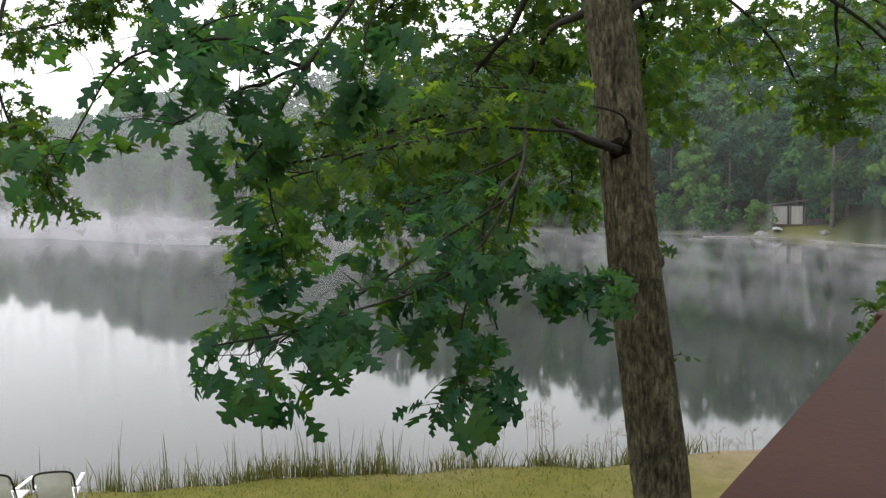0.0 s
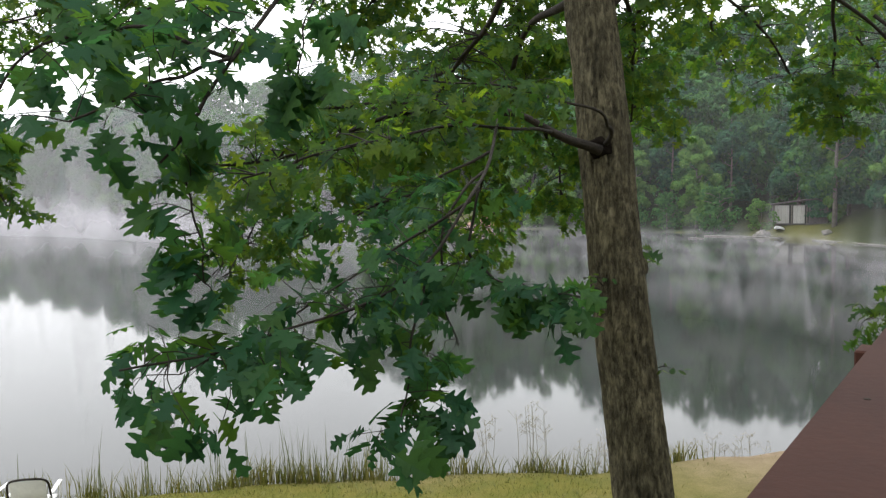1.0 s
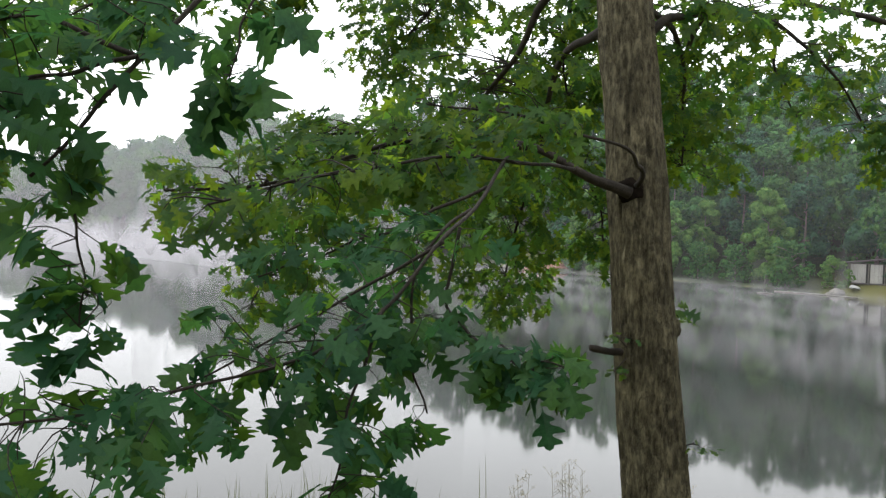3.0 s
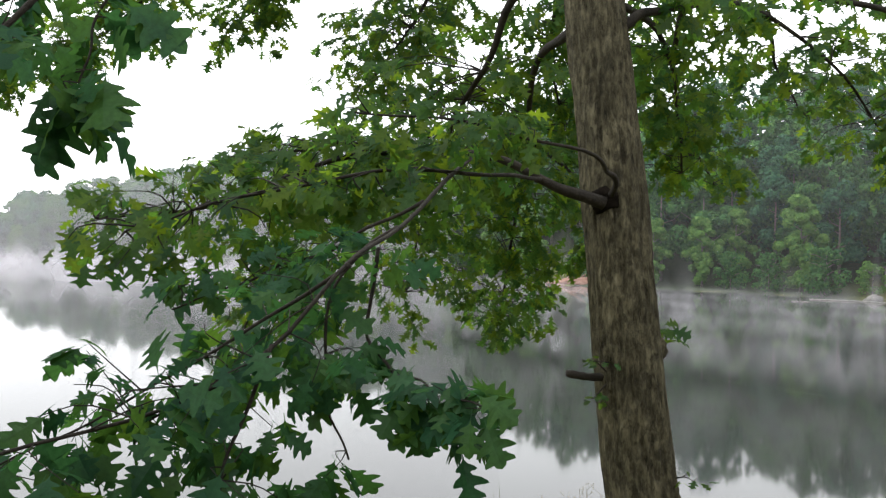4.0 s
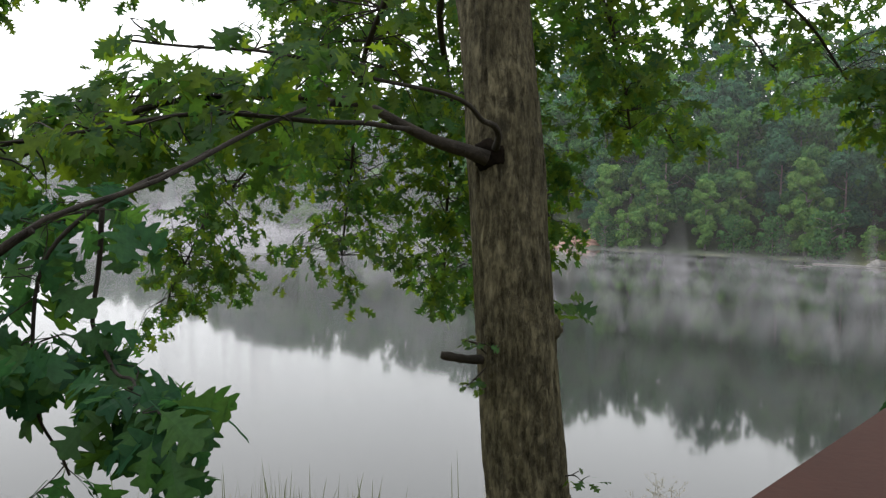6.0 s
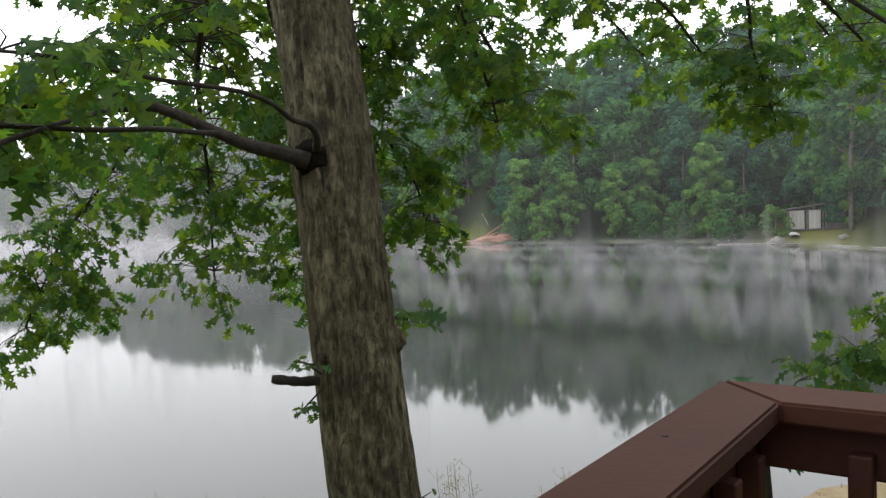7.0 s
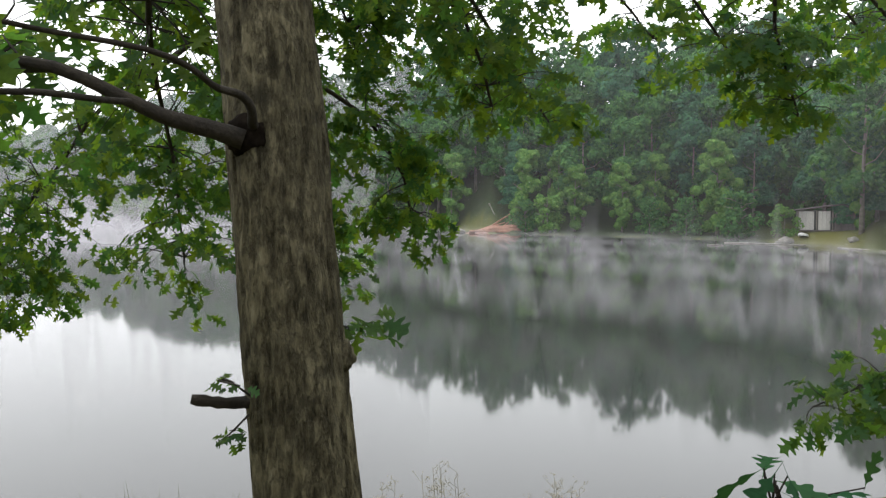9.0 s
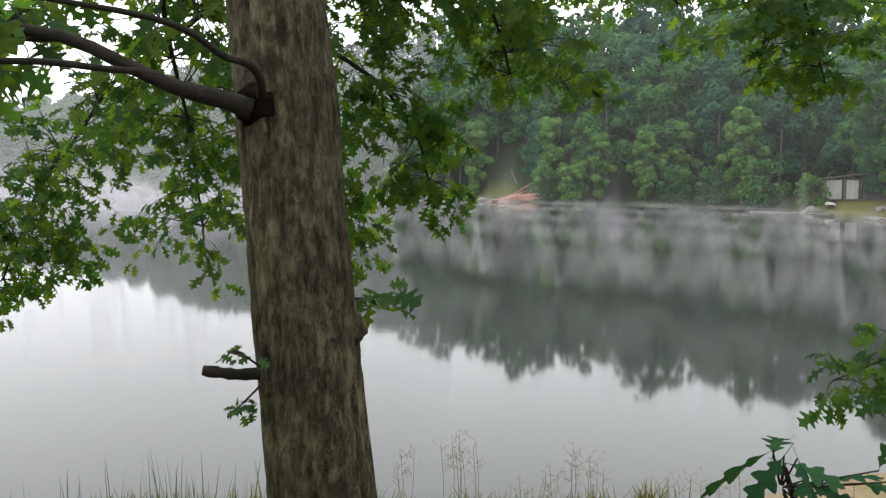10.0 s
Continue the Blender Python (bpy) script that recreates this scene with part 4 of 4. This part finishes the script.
# Unseen wall added behind the deck, built tall to darken leaves and trunk.
wall = thing("wall_house_unseen", DECK @ Vector((LONG / 2, WIDE + 0.15, 2.0)), "added, unseen tan clapboard house wall behind the deck, tall to block sky", "wall", kind="structure")
for i in range(38):
    part("clapboard", deck_box(-1.0, LONG + 3, WIDE + 0.12, WIDE + 0.15, 1.6 + i * 0.2, 1.6 + i * 0.2 + 0.205, 0.003), m_siding, wall)
part("wall_core", deck_box(-1.0, LONG + 3, WIDE + 0.152, WIDE + 0.3, 1.5, 9.2, 0), m_siding, wall)


# ---- shore plants ----
def blade(heap, p, h, w, lean, rng):
    a = rng.uniform(0, 6.28)
    c, s = math.cos(a), math.sin(a)
    lx, ly = rng.gauss(0, lean) * h, rng.gauss(0, lean) * h
    v = []
    for u, k in ((0, 1.0), (0.45, 0.85), (0.8, 0.5), (1, 0.05)):
        x, y, z = p[0] + lx * u * u, p[1] + ly * u * u, p[2] + h * u
        v += [(x - c * w * k, y - s * w * k, z), (x + c * w * k, y + s * w * k, z)]
    heap.add(v, [(0, 1, 3, 2), (2, 3, 5, 4), (4, 5, 7, 6)])


def shore_y(x):
    return float(np.interp(x, NEAR_X, NEAR_Y))


rng = random.Random(21)
reed_spots = [(-5.15, 7), (-4.95, 9), (-4.45, 6), (-3.75, 9), (-3.55, 7), (-2.95, 4), (-2.55, 15), (-2.35, 14), (-2.15, 12), (-1.5, 12), (-1.3, 15), (-1.1, 14), (-0.9, 8), (-5.7, 5), (-4.1, 3), (-3.25, 3), (-1.85, 4), (-0.5, 4), (-6.6, 5), (-8.0, 8), (-9.2, 8), (0.0, 3)]
for x, n in reed_spots:
    y = shore_y(x) - 0.15
    h = Heap()
    tg = thing("reed_clump", (x, y, land_at(x, y)), "upright green and straw reeds at the lake's edge", "reeds", "reeds along the shore")
    for _ in range(n):
        px, py = x + rng.gauss(0, 0.16), y + rng.gauss(0.05, 0.16)
        one = Heap()
        blade(one, (px, py, land_at(px, py) - 0.02), rng.triangular(0.45, 1.35, 0.85), rng.uniform(0.007, 0.012), 0.08, rng)
        part("reed", one.data(), m_reed, tg)
    for _ in range(90):
        px, py = x + rng.gauss(0, 0.2), y + rng.gauss(0.0, 0.15)
        blade(h, (px, py, land_at(px, py) - 0.02), rng.triangular(0.15, 0.65, 0.3), 0.008, 0.2, rng)
    tagged(part("undergrowth", h.data(), m_grass_blade, tg), kind="stuff")
for x, y0, s in ((0.55, 0.0, 1.0), (2.1, 0.1, 1.3), (2.6, 0.05, 1.1), (3.4, 0.1, 1.0), (1.7, 0.0, 0.8), (-7.3, 0.1, 1.0), (4.3, 0.0, 0.9)):
    y = shore_y(x) - 0.1 - y0
    h = Heap()
    for _ in range(150):
        px, py = x + rng.gauss(0, 0.24 * s), y + rng.gauss(0, 0.14)
        blade(h, (px, py, land_at(px, py) - 0.02), rng.uniform(0.15, 0.48) * s, 0.009, 0.3, rng)
    tg = thing("grass_tuft", (x, y, land_at(x, y)), "coarse yellow-green grass tuft on the bank", "grass tuft", "tufts along the shore")
    tagged(part("grass", h.data(), m_grass_blade, tg), kind="stuff")


def weed(x, y, hgt, seed):
    """A dry, branched weed stalk with seed heads."""
    r = random.Random(seed)
    z = land_at(x, y)
    heads = Heap()
    tg = thing("dry_weed", (x, y, z), "tall dry weed with feathery seed heads", "weed", "weeds on the bank")
    for _ in range(4):
        h = Heap()
        bx, by = x + r.gauss(0, 0.1), y + r.gauss(0, 0.08)
        H = hgt * r.uniform(0.7, 1.05)
        top = (bx + r.gauss(0, 0.06), by, z + H)
        h.add(*tube([(bx, by, z - 0.03), ((bx + top[0]) / 2 + 0.02, by, z + H * 0.5), top], [0.006, 0.005, 0.003], 4))
        for _ in range(6):
            u = r.uniform(0.55, 1)
            a = r.uniform(0, 6.28)
            L = r.uniform(0.06, 0.16)
            p = (bx + (top[0] - bx) * u, by, z + H * u)
            q = (p[0] + L * math.cos(a), p[1] + L * math.sin(a), p[2] + L * 0.8)
            h.add(*tube([p, q], [0.003, 0.002], 3))
            for _ in range(5):
                clump(heads, Vector(q) + Vector((r.gauss(0, 0.02), r.gauss(0, 0.02), r.gauss(0, 0.02))), Vector((0, -1, 0.3)), 0.011, r)
        part("stalk", h.data(), m_weed, tg)
    tagged(part("seed_fluff", heads.data(), m_weed, tg), kind="stuff")


for i, (x, dy, hh) in enumerate([(0.9, 0.2, 0.95), (1.55, 0.15, 1.15), (1.75, 0.1, 1.2), (2.55, 0.15, 1.0), (2.9, 0.1, 1.2), (3.25, 0.15, 1.1), (3.6, 0.2, 0.9)]):
    weed(x, shore_y(x) - dy, hh, 300 + i)
for i, x in enumerate((5.0, 5.5, 6.0)):
    weed(x, shore_y(x) + 0.15, 0.75, 330 + i)

lawn_rng = random.Random(9)
h = Heap()
for _ in range(16000):
    x = lawn_rng.uniform(-10, 9)
    y = shore_y(x) - 0.15 - 5.0 * lawn_rng.random() ** 1.2
    if x > 2.4 and lawn_rng.random() < min(0.97, (x - 2.4) * 0.6):
        continue
    blade(h, (x, y, land_at(x, y) - 0.01), lawn_rng.uniform(0.03, 0.08), 0.006, 0.5, lawn_rng)
tagged(part("lawn_grass", h.data(), m_grass_blade, None), "short yellow-green lawn grass by the lake", "grass", kind="stuff")


# ---- chairs on the lawn ----
def garden_chair(x, y, turn):
    z = land_at(x, y)
    c = thing("garden_chair", (0, 0, 0), "metal-framed garden chair with a grey sling back, on the lawn", "chair", "chairs on the lawn")
    hw = 0.27
    for s in (-1, 1):
        part("leg", tube(smooth_line([(s * hw, -0.20, 0.0), (s * hw, -0.24, 0.40), (s * hw, -0.34, 0.62)], 8), [0.014] * 8, 8), m_plastic, c)
        part("leg", tube(smooth_line([(s * hw, 0.28, 0.0), (s * hw, 0.30, 0.3), (s * hw, 0.30, 0.60)], 8), [0.014] * 8, 8), m_plastic, c)
        part("armrest", box_bm(0.06, 0.56, 0.025, Matrix.Translation((s * hw, 0.02, 0.625)), 0.008), m_white, c, "white flat armrest")
    part("back_frame", tube(smooth_line([(-hw, -0.22, 0.42), (-hw, -0.35, 0.74), (-0.22, -0.40, 0.87), (0, -0.42, 0.90), (0.22, -0.40, 0.87), (hw, -0.35, 0.74), (hw, -0.22, 0.42)], 30), [0.015] * 30, 8), m_twig, c, "dark bent tube frame")
    v, f = [], []
    for j in range(9):
        u = j / 8
        for i in range(7):
            w = (i / 6 - 0.5) * 0.46
            v.append((w, -0.20 - 0.20 * u - 0.03 * math.sin(math.pi * u) + 0.03 * (1 - (w / 0.23) ** 2) * -1, 0.40 + 0.48 * u - 0.02 * (w / 0.23) ** 2))
    f = [(j * 7 + i, j * 7 + i + 1, (j + 1) * 7 + i + 1, (j + 1) * 7 + i) for j in range(8) for i in range(6)]
    n = len(v)
    v += [(a, b + 0.012, cc) for a, b, cc in v]
    f += [tuple(k + n for k in q[::-1]) for q in f]
    part("backrest", (v, f), m_plastic, c, "grey woven sling", True)
    part("seat", box_bm(0.48, 0.48, 0.03, pose(0, 0.02, 0.41, 4, 0, 0), 0.01), m_plastic, c)
    c.matrix_basis = pose(x, y, z, 0, 0, turn)


garden_chair(-5.72, 11.75, 14)
garden_chair(-6.47, 11.65, 4)


# ---- far shore: shed, boat, logs ----
def polar(az, r, z=0.0):
    return Vector((r * math.sin(radians(az)), r * math.cos(radians(az)), z))


def far_shed():
    p = polar(22.85, 114.5)
    z = land_at(p.x, p.y)
    m = pose(p.x, p.y, z, 0, 0, -16)
    s = thing("shed", p + Vector((0, 0, z)), "weathered white board shed with a dark low roof", "shed")

    def bx(name, sx, sy, sz, x, y, zz, mat, label="", bevel=0.02):
        return part(name, box_bm(sx, sy, sz, m @ Matrix.Translation((x, y, zz)), bevel), mat, s, label)
    for i in range(14):
        w = 0.46
        x = -2.99 + i * w
        # boards 4 and 8: near-black, the shade of open gaps painted on
        bx("board", w - 0.02, 0.06, 2.3, x, 0, 1.35, m_gap_shade if i in (4, 8) else m_shed_wall if i < 8 else m_shed_grey, bevel=0.01)
    bx("wall", 6.3, 3.4, 2.5, 0, 1.75, 1.3, m_shed_grey)
    for x in (-3.2, -1.1, 0.7, 3.1):
        bx("post", 0.14, 0.14, 2.6, x, -0.12, 1.3, m_far_bark)
    bm = bmesh.new()
    pr = [(-3.5, 0), (1.8, 0.75), (3.6, 0), (3.6, -0.12), (1.8, 0.62), (-3.5, -0.12)]
    a = [bm.verts.new(m @ Vector((x, -0.35, 2.65 + zz))) for x, zz in pr]
    b = [bm.verts.new(m @ Vector((x, 3.8, 2.65 + zz))) for x, zz in pr]
    for k in range(6):
        bm.faces.new((a[k], a[(k + 1) % 6], b[(k + 1) % 6], b[k]))
    bm.faces.new(a), bm.faces.new(b)
    bmesh.ops.recalc_face_normals(bm, faces=bm.faces)
    part("roof", bm, m_roof, s, "dark shingle roof")


far_shed()


def rowboat():
    p = polar(21.6, 110.5)
    z = land_at(p.x, p.y)
    v, f = [], []
    n = 13
    for i in range(n):
        u = i / (n - 1) * 2 - 1
        w = 0.62 * (1 - abs(u) ** 2.6) + 0.03
        for k in range(9):
            t = math.pi * k / 8
            v.append((u * 1.7, w * math.cos(t), 0.10 + 0.48 * math.sin(t) ** 0.8 * (1 - 0.25 * u * u)))
    for i in range(n - 1):
        for k in range(8):
            f.append((i * 9 + k, i * 9 + k + 1, (i + 1) * 9 + k + 1, (i + 1) * 9 + k))
    b = thing("rowboat", p + Vector((0, 0, z)), "white rowboat lying keel-up on the grassy shore", "boat")
    m = pose(p.x, p.y, z, 0, 8, 50) @ Matrix.Scale(0.8, 4)
    part("hull", ([tuple(m @ Vector(q)) for q in v], f), m_white, b, "", True)
    part("keel", box_bm(3.2, 0.05, 0.07, m @ Matrix.Translation((0, 0, 0.58)), 0.01), m_log, b)


rowboat()


def rock(az, r, s, seed):
    p = polar(az, r)
    z = land_at(p.x, p.y)
    bm = bmesh.new()
    bmesh.ops.create_icosphere(bm, subdivisions=3, radius=1)
    for q in bm.verts:
        q.co *= 1 + 0.35 * noise.noise(q.co * 1.3 + Vector((seed, 0, 0)))
        q.co = Vector((q.co.x * s, q.co.y * s * 0.8, q.co.z * s * 0.6)) + Vector((p.x, p.y, max(z, 0) + 0.1 * s))
    tagged(part("rock", bm, m_rock, None, smooth=True), "grey boulder at the far waterline", "rock", "boulders on the far shore")


rock(20.6, 108.5, 0.9, 1), rock(20.2, 108, 0.5, 2), rock(24.4, 104, 0.6, 3), rock(-0.5, 134, 0.8, 4)


def drift_log(az0, az1, r0, r1, rad, name="driftwood_log", mat=None, z0=0.03, z1=0.05, label="pale driftwood log floating by the far shore"):
    a, b = polar(az0, r0, z0), polar(az1, r1, z1)
    mid = (a + b) / 2 + Vector((0, 0.4, 0.02))
    ob = part(name, tube(smooth_line([a, mid, b], 14), list(np.linspace(rad, rad * 0.5, 14)), 8, 0.3, 5), mat or m_log, None, label, True)
    tagged(ob, "", "log", "logs on the far shore")


drift_log(17.0, 21.8, 106.5, 104.5, 0.12)
drift_log(16.0, 17.0, 101, 101, 0.09)
drift_log(23.6, 28.0, 100, 92, 0.13)
# a slipped bank of red clay with a fallen tree
for k, (a, q, w) in enumerate(((0.9, 131.5, 2.6), (2.4, 132.0, 3.4), (3.3, 132.5, 2.2))):
    p = polar(a, q)
    bm = bmesh.new()
    bmesh.ops.create_icosphere(bm, subdivisions=4, radius=1)
    for v in bm.verts:
        v.co *= 1 + 0.3 * noise.noise(v.co * 1.6 + Vector((k * 5, 0, 0)))
        v.co = Vector((v.co.x * w, v.co.y * 1.6, v.co.z * 0.75)) + Vector((p.x, p.y, land_at(p.x, p.y)))
    tagged(part("clay_mound", bm, m_clay, None, smooth=True), "slumped reddish clay mound at the far waterline", "earth mound", "clay mounds on the far bank")
for i, (a0, r0, z0, a1, r1, z1, rad) in enumerate([(0.2, 130.5, 0.25, 3.6, 131.5, 0.5, 0.22), (1.4, 132, 0.6, 3.0, 134.5, 3.0, 0.2), (2.2, 131.5, 0.5, 3.3, 134, 2.4, 0.16), (1.0, 131.5, 0.4, 2.6, 133, 1.6, 0.18)]):
    drift_log(a0, a1, r0, r1, rad, "fallen_trunk", m_clay, z0, z1, "reddish fallen trunk on a slipped clay bank")
drift_log(1.5, 1.9, 134, 133.5, 0.13, "bleached_trunk", m_log, 4.6, 2.8, "bleached white leaning dead trunk")


# ---- sapling leaves past the railing's corner ----
def sapling():
    base = (2.95, 5.1, land_at(2.95, 5.1))
    s = thing("oak_sapling", base, "slim young oak with broad leaves beside the deck corner", "sapling")
    wood = Heap()
    stem = smooth_line([base, (3.0, 5.05, 2.6), (2.9, 4.95, 4.0), (2.82, 4.78, 4.72), (2.76, 4.72, 4.93)], 18)
    wood.add(*tube(stem, list(np.linspace(0.03, 0.004, 18)), 7))
    part("stem", wood.data(), m_twig, s, "", True)
    r = random.Random(8)
    tip = Vector((2.75, 4.71, 4.93))
    for k, (foot, end, size) in enumerate([
            ((2.735, 4.715, 4.965), (2.56, 4.70, 4.865), 0.165), ((2.75, 4.70, 4.96), (2.65, 4.62, 4.87), 0.135), ((2.77, 4.69, 4.96), (2.80, 4.58, 4.86), 0.14),
            ((2.76, 4.72, 4.94), (2.88, 4.66, 4.93), 0.13), ((2.74, 4.73, 4.95), (2.80, 4.86, 4.99), 0.12), ((2.80, 4.74, 4.90), (2.95, 4.72, 4.84), 0.14),
            ((2.80, 4.76, 4.85), (2.70, 4.66, 4.76), 0.14), ((2.83, 4.80, 4.75), (3.0, 4.78, 4.70), 0.14), ((2.82, 4.78, 4.8), (2.9, 4.9, 4.86), 0.13),
            ((2.86, 4.76, 4.89), (2.98, 4.74, 4.95), 0.11), ((2.92, 4.78, 4.88), (3.03, 4.70, 4.90), 0.13), ((2.96, 4.80, 4.90), (3.0, 4.85, 5.0), 0.10), ((3.0, 4.80, 4.88), (3.12, 4.82, 4.93), 0.12), ((2.90, 4.76, 4.86), (2.86, 4.68, 4.79), 0.13)]):
        way = Vector(end) - Vector(foot)
        m = leaf_matrix(Vector(foot), way, size * 0.78, r) @ Matrix.Diagonal((1.25, 0.36, 1, 1) if k == 0 else (1, 0.62, 1, 1))
        ob = new("leaf", mesh_of("leaf", *LEAVES[(k * 3) % 8], m_leaf_shaded))
        ob.parent = s
        ob.matrix_parent_inverse = s.matrix_basis.inverted()
        ob.matrix_basis = m
        part("leaf_stalk", tube([tip + (Vector(foot) - tip) * 0.1 - Vector((0, 0, 0.03)), foot], [0.0022, 0.0016], 5), m_twig, s)


sapling()

# sprouts on the oak's stem
for k, pts in enumerate([[(1.58, 6.52, 4.84), (1.66, 6.68, 4.91), (1.74, 6.83, 4.90)], [(1.34, 6.2, 4.73), (1.28, 6.16, 4.79), (1.24, 6.14, 4.80)], [(1.34, 6.19, 4.66), (1.28, 6.15, 4.60), (1.25, 6.13, 4.58)], [(1.70, 6.3, 4.10), (1.78, 6.2, 4.15), (1.82, 6.15, 4.14)]]):
    wood = Heap()
    line = smooth_line(pts, 8)
    wood.add(*tube(line, list(np.linspace(0.005, 0.002, 8)), 5))
    poses = sprays(line, (6, 3, 3, 2)[k], ((0.07, 0.06, 0.04), (0.04, 0.04, 0.02), (0.04, 0.04, 0.02), (0.06, 0.05, 0.04))[k], 0.4, 700 + k, wood, 0.15, (3, 5), (0.11, 0.045, 0.045, 0.06)[k])
    sp = part("sprout", wood.data(), m_twig, oak, "", True)
    tagged(part("foliage", leaf_heap(poses, LEAVES, 5), m_leaf_lit, sp), kind="stuff")
